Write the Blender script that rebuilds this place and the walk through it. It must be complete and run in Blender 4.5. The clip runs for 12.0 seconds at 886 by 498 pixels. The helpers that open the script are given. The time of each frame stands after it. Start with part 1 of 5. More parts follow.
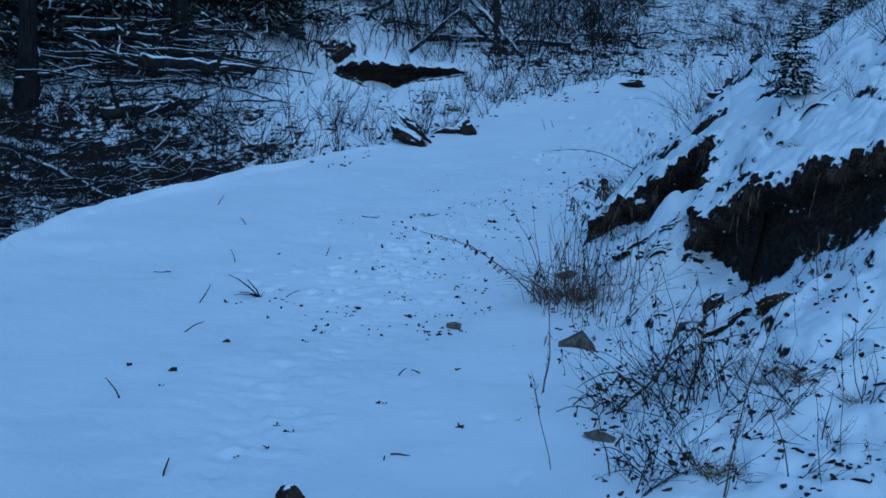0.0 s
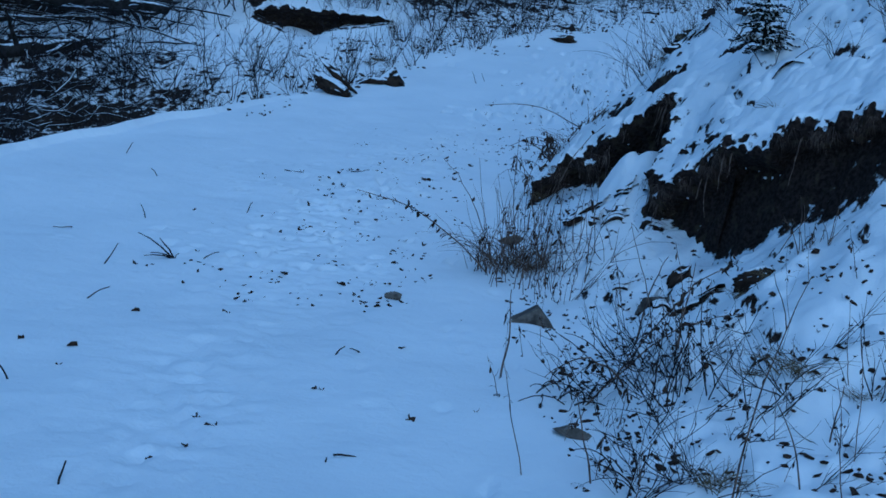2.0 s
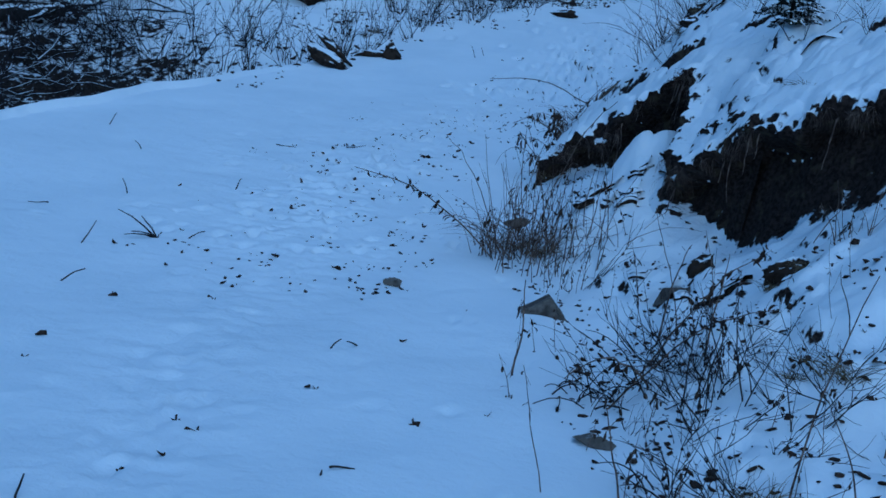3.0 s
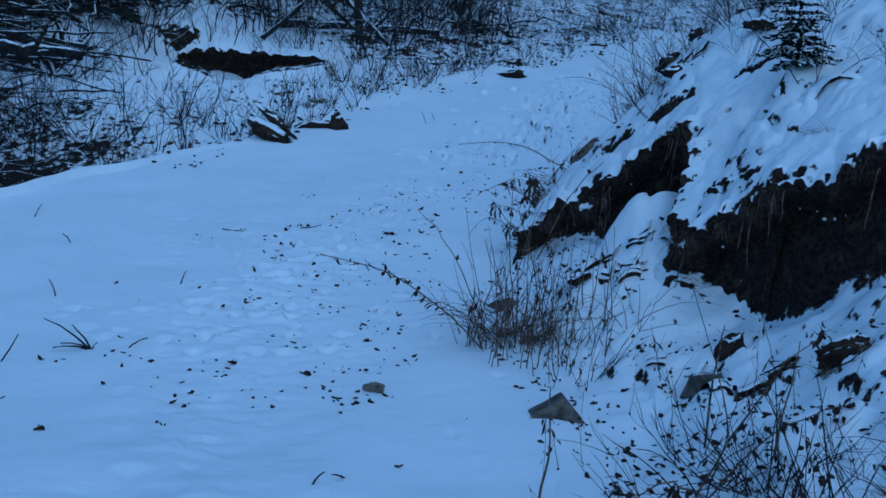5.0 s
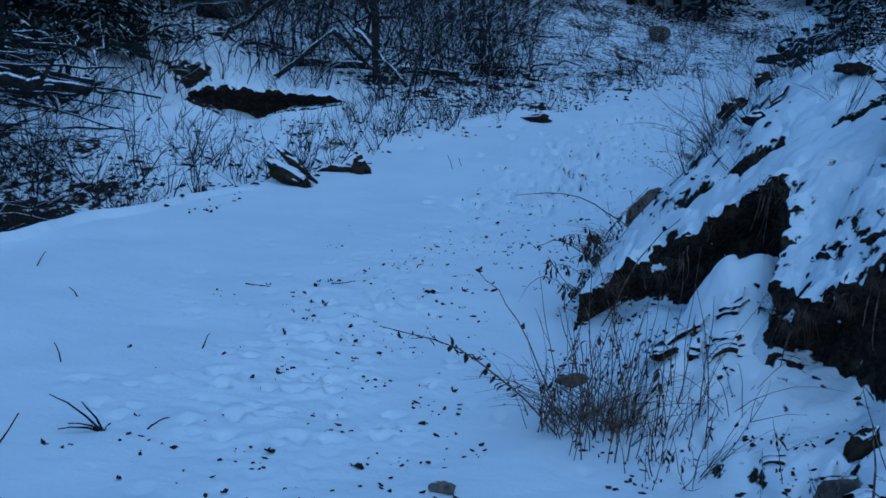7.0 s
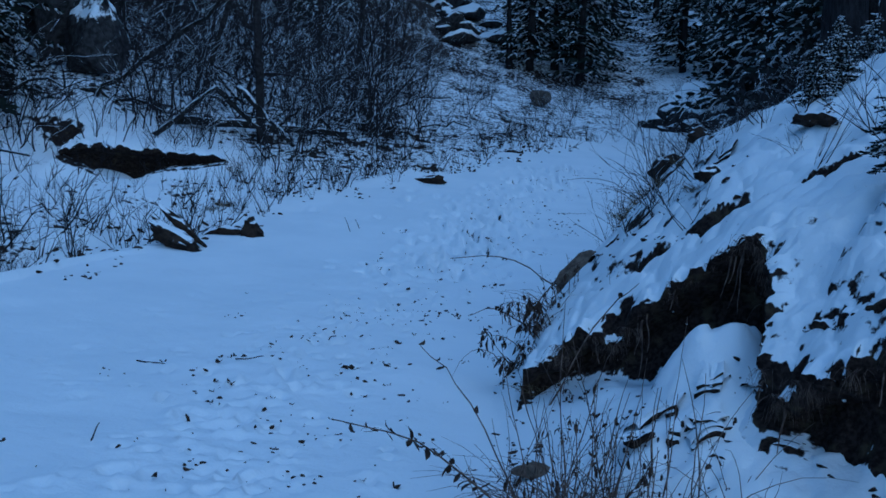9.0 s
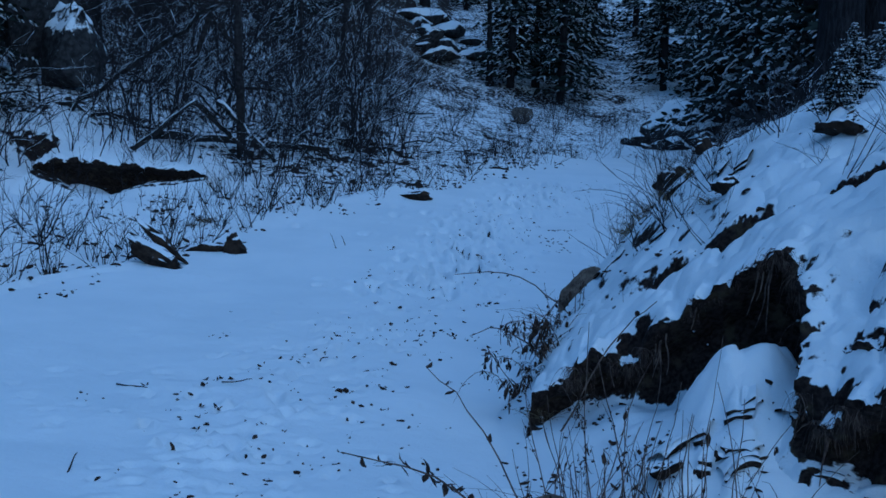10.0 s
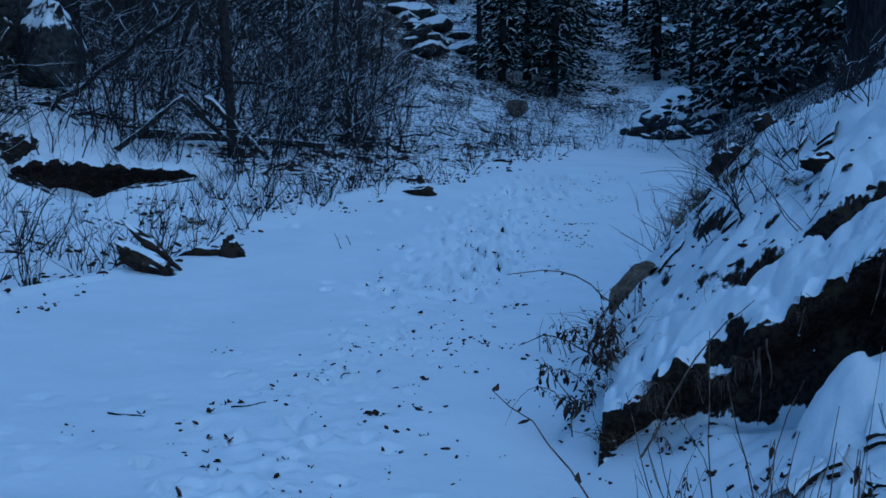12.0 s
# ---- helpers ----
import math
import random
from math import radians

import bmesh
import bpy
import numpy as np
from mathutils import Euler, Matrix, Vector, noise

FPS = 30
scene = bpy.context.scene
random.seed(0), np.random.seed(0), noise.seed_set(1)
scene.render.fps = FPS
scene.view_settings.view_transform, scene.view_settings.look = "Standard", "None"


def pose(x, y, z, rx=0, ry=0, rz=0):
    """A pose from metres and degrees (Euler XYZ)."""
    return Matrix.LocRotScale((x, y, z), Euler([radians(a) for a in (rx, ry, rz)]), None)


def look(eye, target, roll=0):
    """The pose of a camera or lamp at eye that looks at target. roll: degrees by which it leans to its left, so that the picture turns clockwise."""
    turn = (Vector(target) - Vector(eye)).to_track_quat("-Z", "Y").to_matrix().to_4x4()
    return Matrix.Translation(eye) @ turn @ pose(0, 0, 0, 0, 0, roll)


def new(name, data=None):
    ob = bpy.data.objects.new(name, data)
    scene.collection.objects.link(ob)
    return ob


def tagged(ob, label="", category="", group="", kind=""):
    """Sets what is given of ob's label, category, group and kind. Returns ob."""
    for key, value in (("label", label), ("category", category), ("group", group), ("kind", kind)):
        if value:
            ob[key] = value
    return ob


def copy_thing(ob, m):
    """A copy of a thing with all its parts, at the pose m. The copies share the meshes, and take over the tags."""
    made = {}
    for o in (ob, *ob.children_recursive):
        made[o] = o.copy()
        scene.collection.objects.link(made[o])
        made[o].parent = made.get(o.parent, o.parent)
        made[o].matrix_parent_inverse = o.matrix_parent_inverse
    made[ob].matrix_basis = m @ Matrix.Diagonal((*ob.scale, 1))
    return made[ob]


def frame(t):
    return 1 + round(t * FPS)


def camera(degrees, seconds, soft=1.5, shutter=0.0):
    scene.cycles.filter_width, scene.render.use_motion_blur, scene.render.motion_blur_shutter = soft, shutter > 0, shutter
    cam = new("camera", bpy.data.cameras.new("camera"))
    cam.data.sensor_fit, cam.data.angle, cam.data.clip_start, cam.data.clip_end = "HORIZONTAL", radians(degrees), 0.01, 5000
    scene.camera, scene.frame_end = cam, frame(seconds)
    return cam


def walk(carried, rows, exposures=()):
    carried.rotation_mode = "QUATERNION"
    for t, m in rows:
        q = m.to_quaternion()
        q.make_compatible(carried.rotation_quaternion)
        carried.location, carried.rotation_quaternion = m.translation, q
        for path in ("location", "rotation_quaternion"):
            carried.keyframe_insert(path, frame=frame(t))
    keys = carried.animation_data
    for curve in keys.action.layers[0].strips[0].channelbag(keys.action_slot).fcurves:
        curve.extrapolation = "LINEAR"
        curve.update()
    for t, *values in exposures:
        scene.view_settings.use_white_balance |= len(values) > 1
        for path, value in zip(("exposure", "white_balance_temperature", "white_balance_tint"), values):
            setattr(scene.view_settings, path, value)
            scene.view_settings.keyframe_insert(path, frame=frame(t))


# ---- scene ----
cam = camera(40.3, 12.0, soft=1.6)
PATH = [
    (0, (1.082, -3.2, 1.696), (0.69, -1.248, 1.509), 2.6),
    (0.5, (0.956, -3.117, 1.718), (0.65, -1.152, 1.513), 3.0),
    (1, (0.886, -2.86, 1.667), (0.606, -0.894, 1.425), 2.9),
    (1.5, (0.788, -2.561, 1.626), (0.526, -0.595, 1.367), 3.0),
    (2, (0.7, -2.329, 1.638), (0.462, -0.359, 1.387), 4.4),
    (2.5, (0.659, -1.962, 1.632), (0.444, 0.008, 1.355), 4.7),
    (3, (0.541, -1.765, 1.596), (0.324, 0.202, 1.309), 5.3),
    (3.2, (0.491, -1.635, 1.609), (0.278, 0.336, 1.341), 5.4),
    (4.8, (0.187, -0.817, 1.589), (0.056, 1.171, 1.413), 2.4),
    (5, (0.19, -0.718, 1.579), (0.06, 1.27, 1.407), 2.3),
    (5.5, (0.067, -0.482, 1.581), (-0.101, 1.503, 1.408), 2.9),
    (6, (-0.069, -0.295, 1.628), (-0.238, 1.693, 1.491), 3.2),
    (6.5, (-0.124, -0.06, 1.606), (-0.259, 1.933, 1.523), 4.0),
    (6.7, (-0.184, 0.07, 1.611), (-0.328, 2.062, 1.506), 3.5),
    (8.3, (-0.5, 0.798, 1.565), (-0.493, 2.798, 1.529), 3.1),
    (8.5, (-0.549, 0.892, 1.539), (-0.531, 2.892, 1.518), 3.3),
    (9, (-0.669, 1.18, 1.575), (-0.587, 3.178, 1.593), 3.1),
    (9.5, (-0.725, 1.397, 1.588), (-0.616, 3.394, 1.636), 3.2),
    (10, (-0.803, 1.651, 1.549), (-0.683, 3.647, 1.601), 3.1),
    (10.5, (-0.875, 1.92, 1.57), (-0.751, 3.915, 1.636), 2.9),
    (11, (-0.902, 2.184, 1.559), (-0.771, 4.179, 1.63), 2.1),
    (11.5, (-0.988, 2.44, 1.538), (-0.86, 4.433, 1.637), 1.6),
    (12, (-1.041, 2.747, 1.553), (-0.898, 4.741, 1.604), 1.6),
]
walk(cam, [(t, look(eye, aim, lean)) for t, eye, aim, lean in PATH],
     exposures=[(0, -0.12, 3900, -6), (2.5, -0.12, 3880, -5), (5.5, -0.21, 3850, -4.5), (9.5, -0.31, 3850, -2.5), (12, -0.34, 3850, -2.5)])

# ---- light: a dull blue winter dusk under cloud ----
world = bpy.data.worlds.new("dusk_sky")
scene.world = world
world.use_nodes = True
wn = world.node_tree
sky = wn.nodes.new("ShaderNodeTexSky")
sky.sky_type = "NISHITA"
sky.sun_disc = False
sky.sun_elevation = radians(24)
sky.sun_rotation = radians(160)
sky.dust_density = 1.0
wn.links.new(sky.outputs["Color"], wn.nodes["Background"].inputs["Color"])
wn.nodes["Background"].inputs["Strength"].default_value = 0.11
sun_data = bpy.data.lights.new("sun", "SUN")
sun_data.energy, sun_data.angle, sun_data.color = 0.5, radians(40), (1.0, 0.97, 0.92)
sun = new("sun", sun_data)
sun.matrix_world = look((4, 18, 40), (0, 12, 0))


# ---- materials ----
SNOW = (0.80, 0.82, 0.85)


class Nodes:
    """A short way to wire a material."""

    def __init__(self, name):
        self.mat = bpy.data.materials.new(name)
        self.mat.use_nodes = True
        self.tree = self.mat.node_tree
        self.bsdf = self.tree.nodes["Principled BSDF"]

    def add(self, kind, **inputs):
        node = self.tree.nodes.new("ShaderNode" + kind)
        for key, value in inputs.items():
            self.put(node.inputs[key], value)
        return node

    def put(self, socket, value):
        if isinstance(value, bpy.types.NodeSocket):
            self.tree.links.new(value, socket)
        else:
            socket.default_value = value

    def math(self, op, a, b=0.0, c=0.0):
        node = self.tree.nodes.new("ShaderNodeMath")
        node.operation = op
        for socket, value in zip(node.inputs, (a, b, c)):
            self.put(socket, value)
        return node.outputs[0]

    def noise(self, where, scale, detail=4.0, rough=0.6):
        return self.add("TexNoise", Vector=where, Scale=scale, Detail=detail, Roughness=rough).outputs["Fac"]

    def step(self, value, lo, hi):
        node = self.add("MapRange", Value=value)
        node.interpolation_type = "SMOOTHSTEP"
        node.inputs["From Min"].default_value, node.inputs["From Max"].default_value = lo, hi
        return node.outputs["Result"]

    def mix(self, fac, a, b):
        node = self.tree.nodes.new("ShaderNodeMix")
        node.data_type = "RGBA"
        self.put(node.inputs[0], fac)
        for socket, value in ((node.inputs[6], a), (node.inputs[7], b)):
            self.put(socket, (*value, 1) if isinstance(value, tuple) else value)
        return node.outputs[2]

    def finish(self, colour, rough, height=None, strength=0.5, distance=0.02):
        self.put(self.bsdf.inputs["Base Color"], colour)
        self.put(self.bsdf.inputs["Roughness"], rough)
        self.bsdf.inputs["Specular IOR Level"].default_value = 0.12
        if height is not None:
            bump = self.add("Bump", Height=height, Strength=strength, Distance=distance)
            self.put(self.bsdf.inputs["Normal"], bump.outputs["Normal"])
        return self.mat


def rough_mat(name, dark, light, scale, snow=None, bump=0.6, stretch=(1, 1, 1), patch=(0.5, 0.5, 0.5), roughness=0.85):
    """Two tones by fine grain, a third by large patches, and snow on what faces up (snow: the least upward turn that holds it)."""
    n = Nodes(name)
    where = n.add("TexCoord").outputs["Object"]
    own = n.add("ObjectInfo").outputs["Random"]
    shift = n.add("VectorMath", **{})
    shift.operation = "MULTIPLY_ADD"
    n.put(shift.inputs[0], where)
    shift.inputs[1].default_value = stretch
    n.put(shift.inputs[2], n.add("CombineXYZ", X=n.math("MULTIPLY", own, 37.0), Y=own, Z=n.math("MULTIPLY", own, 11.0)).outputs[0])
    place = shift.outputs[0]
    grain = n.noise(place, scale)
    big = n.noise(place, scale * 0.13, 3.0)
    colour = n.mix(n.step(grain, 0.35, 0.68), dark, light)
    colour = n.mix(n.step(big, 0.55, 0.75), colour, tuple(0.5 * (d + l) * p * 2 for d, l, p in zip(dark, light, patch)))
    rough = roughness
    if snow is not None:
        up = n.add("SeparateXYZ", Vector=n.add("NewGeometry").outputs["Normal"]).outputs["Z"]
        ragged = n.math("MULTIPLY_ADD", n.noise(place, scale * 0.6, 3.0), 0.9, -0.45)
        cover = n.step(n.math("ADD", up, ragged), snow, snow + 0.12)
        colour = n.mix(cover, colour, SNOW)
    return n.finish(colour, rough, grain, bump, 0.02)


def ground_mat():
    n = Nodes("snowy_ground")
    geo = n.add("NewGeometry")
    where = geo.outputs["Position"]
    up = n.add("SeparateXYZ", Vector=geo.outputs["Normal"]).outputs["Z"]
    tag = n.add("Attribute")
    tag.attribute_name = "bare"
    bare = tag.outputs["Fac"]
    fine, mid, big = n.noise(where, 38.0, 5.0), n.noise(where, 9.0, 4.0), n.noise(where, 1.1, 3.0)
    soil = n.mix(n.step(fine, 0.35, 0.65), (0.007, 0.0055, 0.005), (0.032, 0.023, 0.019))
    soil = n.mix(n.step(mid, 0.52, 0.70), soil, (0.050, 0.040, 0.024))
    thick = n.math("MULTIPLY_ADD", n.math("SUBTRACT", mid, 0.5), 0.75, up)
    thick = n.math("MULTIPLY_ADD", n.math("SUBTRACT", big, 0.5), 0.35, thick)
    thick = n.math("MULTIPLY_ADD", bare, -0.52, thick)
    cover = n.step(thick, 0.42, 0.50)
    white = n.mix(n.step(big, 0.3, 0.7), (0.78, 0.80, 0.83), (0.83, 0.845, 0.87))
    colour = n.mix(cover, soil, white)
    relief = n.math("MULTIPLY_ADD", mid, 2.0, n.math("MULTIPLY", fine, 0.6))
    relief = n.math("MULTIPLY_ADD", cover, 2.0, n.math("MULTIPLY", relief, n.math("MULTIPLY_ADD", cover, -1.4, 2.4)))
    return n.finish(colour, n.math("MULTIPLY_ADD", cover, -0.15, 0.9), relief, 0.35, 0.02)


M_GROUND = ground_mat()
M_SNOW = rough_mat("lying_snow", (0.77, 0.79, 0.82), (0.84, 0.85, 0.87), 14.0, bump=0.3, patch=(0.5, 0.5, 0.5), roughness=0.7)
M_BARK = rough_mat("dark_bark", (0.006, 0.006, 0.007), (0.024, 0.022, 0.024), 9.0, bump=1.0, stretch=(3, 3, 0.5))
M_WET_BARK = rough_mat("snowy_bark", (0.009, 0.009, 0.009), (0.034, 0.032, 0.032), 10.0, snow=0.57, bump=0.8)
M_TWIG = rough_mat("bare_twig", (0.012, 0.011, 0.012), (0.040, 0.036, 0.036), 16.0, snow=0.86, bump=0.3)
M_BRUSH = rough_mat("snowy_brush", (0.012, 0.011, 0.013), (0.036, 0.033, 0.036), 12.0, snow=0.50, bump=0.3)
M_DARK_BRUSH = rough_mat("dark_brush", (0.009, 0.008, 0.010), (0.028, 0.025, 0.028), 12.0, snow=0.80, bump=0.3)
M_WEED = rough_mat("dead_weed", (0.045, 0.034, 0.030), (0.190, 0.140, 0.105), 20.0, bump=0.3)
M_LEAF = rough_mat("dead_leaf", (0.016, 0.012, 0.010), (0.060, 0.040, 0.028), 30.0, bump=0.4)
M_STRAW = rough_mat("dead_grass", (0.070, 0.055, 0.032), (0.200, 0.160, 0.090), 18.0, bump=0.3)
M_NEEDLE = rough_mat("spruce_needles", (0.007, 0.010, 0.009), (0.024, 0.031, 0.026), 6.0, snow=1.0, bump=0.4)
M_STONE = rough_mat("grey_stone", (0.050, 0.044, 0.038), (0.165, 0.145, 0.122), 13.0, snow=0.98, bump=0.9)
M_TAN = rough_mat("tan_stone", (0.080, 0.062, 0.046), (0.190, 0.150, 0.110), 13.0, snow=1.1, bump=0.9)
M_SNOWY_ROCK = rough_mat("snow_draped_rock", (0.016, 0.016, 0.018), (0.055, 0.054, 0.055), 8.0, snow=0.30, bump=1.0)
M_ROT = rough_mat("rotten_wood", (0.009, 0.007, 0.006), (0.042, 0.030, 0.021), 8.0, snow=0.64, bump=1.0)


# ---- mesh building ----
class Geo:
    """Vertices and faces gathered for one mesh."""

    def __init__(self):
        self.v, self.f = [], []

    def tube(self, pts, r0, r1, sides=4, cap=True):
        pts = [Vector(p) for p in pts]
        start, n = len(self.v), len(pts)
        for i, p in enumerate(pts):
            d = (pts[min(i + 1, n - 1)] - pts[max(i - 1, 0)]).normalized()
            a = d.cross(Vector((0, 0, 1)) if abs(d.z) < 0.9 else Vector((1, 0, 0))).normalized()
            b = d.cross(a)
            r = r0 + (r1 - r0) * i / (n - 1)
            for k in range(sides):
                w = 2 * math.pi * k / sides
                self.v.append(p + a * (r * math.cos(w)) + b * (r * math.sin(w)))
        for i in range(n - 1):
            for k in range(sides):
                q = start + i * sides
                self.f.append((q + k, q + (k + 1) % sides, q + sides + (k + 1) % sides, q + sides + k))
        if cap:
            self.f.append(tuple(start + k for k in reversed(range(sides))))
            self.f.append(tuple(start + (n - 1) * sides + k for k in range(sides)))

    def blade(self, base, way, side, length, width, curl=0.0):
        """A thin pointed leaf."""
        base, way, side = Vector(base), Vector(way).normalized(), Vector(side).normalized()
        up = way.cross(side).normalized()
        s = len(self.v)
        for t, w, h in ((0, 0.25, 0), (0.4, 1.0, 0.5), (0.75, 0.75, 0.55), (1, 0.05, 0)):
            c = base + way * (length * t) + up * (curl * length * h)
            self.v += [c - side * (width * w / 2), c + side * (width * w / 2)]
        for i in range(3):
            q = s + 2 * i
            self.f.append((q, q + 1, q + 3, q + 2))

    def blob(self, c, rx, ry, rz, seg=6, rings=3, wob=0.25, rnd=random):
        c = Vector(c)
        s = len(self.v)
        self.v.append(c + Vector((0, 0, rz)))
        for i in range(1, rings + 1):
            a = math.pi * i / (rings + 1)
            for k in range(seg):
                w = 2 * math.pi * (k + 0.5 * i) / seg
                j = 1 + rnd.uniform(-wob, wob)
                self.v.append(c + Vector((rx * math.sin(a) * math.cos(w) * j, ry * math.sin(a) * math.sin(w) * j, rz * math.cos(a) * j)))
        self.v.append(c - Vector((0, 0, rz)))
        for k in range(seg):
            self.f.append((s, s + 1 + k, s + 1 + (k + 1) % seg))
            e = s + 1 + (rings - 1) * seg
            self.f.append((len(self.v) - 1, e + (k + 1) % seg, e + k))
        for i in range(rings - 1):
            q = s + 1 + i * seg
            for k in range(seg):
                self.f.append((q + k, q + seg + k, q + seg + (k + 1) % seg, q + (k + 1) % seg))

    def mesh(self, name, material, smooth=False):
        me = bpy.data.meshes.new(name)
        me.from_pydata([tuple(p) for p in self.v], [], self.f)
        me.materials.append(material)
        if smooth:
            me.polygons.foreach_set("use_smooth", [True] * len(me.polygons))
        me.update()
        return me


def part(name, geo, material, parent=None, label="", smooth=False):
    ob = new(name, geo.mesh(name, material, smooth))
    if parent is not None:
        ob.parent = parent
    if label:
        ob["label"] = label
    return ob


def joined(name, kinds, spots, rnd, lo, hi, material, label, category):
    """Plants past counting: copies of a few gathered into one mesh."""
    verts, faces, n = [], [], 0
    packs = [(np.array([tuple(p) for p in k.v]), k.f) for k in kinds]
    for x, y in spots:
        v, f = packs[rnd.randrange(len(packs))]
        a, s = rnd.uniform(0, 6.28), rnd.uniform(lo, hi)
        turn = np.array(((math.cos(a), math.sin(a), 0), (-math.sin(a), math.cos(a), 0), (0, 0, 1))) * s
        verts.append(v @ turn + np.array((x, y, ground_at(x, y) - 0.02)))
        faces += [tuple(i + n for i in q) for q in f]
        n += len(v)
    me = bpy.data.meshes.new(name)
    me.from_pydata(np.concatenate(verts).tolist(), [], faces)
    me.materials.append(material)
    return tagged(new(name, me), label, category, kind="stuff")


def empty(name, m, label, category, group=""):
    ob = new(name)
    ob.matrix_basis = m
    return tagged(ob, label, category, group)


# ---- terrain ----

LATTICE = np.random.RandomState(7).rand(256, 256)


def value_noise(x, y, size, seed=0):
    u, v = np.asarray(x) / size + 13.7 * seed, np.asarray(y) / size + 5.3 * seed
    i, j = np.floor(u).astype(int), np.floor(v).astype(int)
    a, b = u - i, v - j
    a, b = a * a * (3 - 2 * a), b * b * (3 - 2 * b)
    at = lambda p, q: LATTICE[p % 256, q % 256]
    return (at(i, j) * (1 - a) + at(i + 1, j) * a) * (1 - b) + (at(i, j + 1) * (1 - a) + at(i + 1, j + 1) * a) * b - 0.5


def ease(v, lo, hi):
    t = np.clip((v - lo) / (hi - lo), 0, 1)
    return t * t * (3 - 2 * t)


# the road climbs ahead; its two edges by distance
ROAD = ((-60, -1.5), (-10, -.1), (-3, .03), (0, .06), (3, .11), (5.3, .275), (7, .43), (8.5, .655), (10.5, .935), (12, 1.18), (14, 1.49),
        (17, 2.05), (21, 2.85), (24.6, 3.7), (28, 4.35), (32, 4.9), (45, 7.5), (70, 17), (120, 44), (400, 120))
LEFT = ((-20, -5.0), (7, -5.1), (9.5, -5.1), (11.9, -4.2), (13.7, -3.4), (15.5, -2.4), (17.5, -1.9), (20.8, -.1), (24.2, 1.7), (26.3, 3.1), (33, 6.2), (60, 14))
FOOT = ((-20, 2.6), (0, 1.3), (2, .9), (3.2, .65), (5, .38), (6.2, .08), (7.5, .0), (8.6, .02), (10, .2), (11, .42), (12.5, .9), (14.5, 1.75), (16.5, 2.6), (19.4, 3.6),
        (22.7, 4.6), (28, 6.0), (33, 7.6), (60, 18))
APRON = ((-5, .1), (1, .1), (2.75, .13), (4.2, .4), (4.8, .45), (5.6, .54), (6.1, .28), (6.8, .36), (7, .40), (7.5, .40), (8, .33), (8.6, .33))
RISE = ((-20, 2.6), (0, 1.4), (2, 1.0), (3.2, .75), (4.2, .7), (4.8, .85), (5.5, 1.0), (6.05, .55), (6.9, .05), (7.5, 0), (8.6, .02), (10, .2))
TURF = ((-5, .3), (2, .4), (4, .52), (5, .66), (5.7, .76), (7, .92), (8, 1.03), (9, 1.1), (11, 1.15), (14, 1.0), (20, .8), (40, .5))
FACE = ((3.2, 3.4), (4, 2.9), (4.5, 2.58), (5, 2.2), (5.5, 1.86), (5.8, 1.52), (6.2, 1.36), (6.6, 1.24), (7, 1.18), (7.35, 1.45), (7.7, 1.5), (7.85, 1.22), (8, .92), (8.3, .5), (8.7, .02), (9, -.5))


def knots(table, y):
    return np.interp(y, [p[0] for p in table], [p[1] for p in table])


def soft_knots(table, y):
    return sum(knots(table, y + d) for d in (-0.8, -0.4, 0, 0.4, 0.8)) / 5


TRACK = ((1.0, -.75), (1.9, -.91), (2.5, -1.02), (3, -1.1), (4.3, -1.23), (5.3, -1.35), (7, -1.6), (8.5, -1.4), (10.7, -1.05), (13, -.4), (16, .3), (20, 1.3), (24, 2.7))


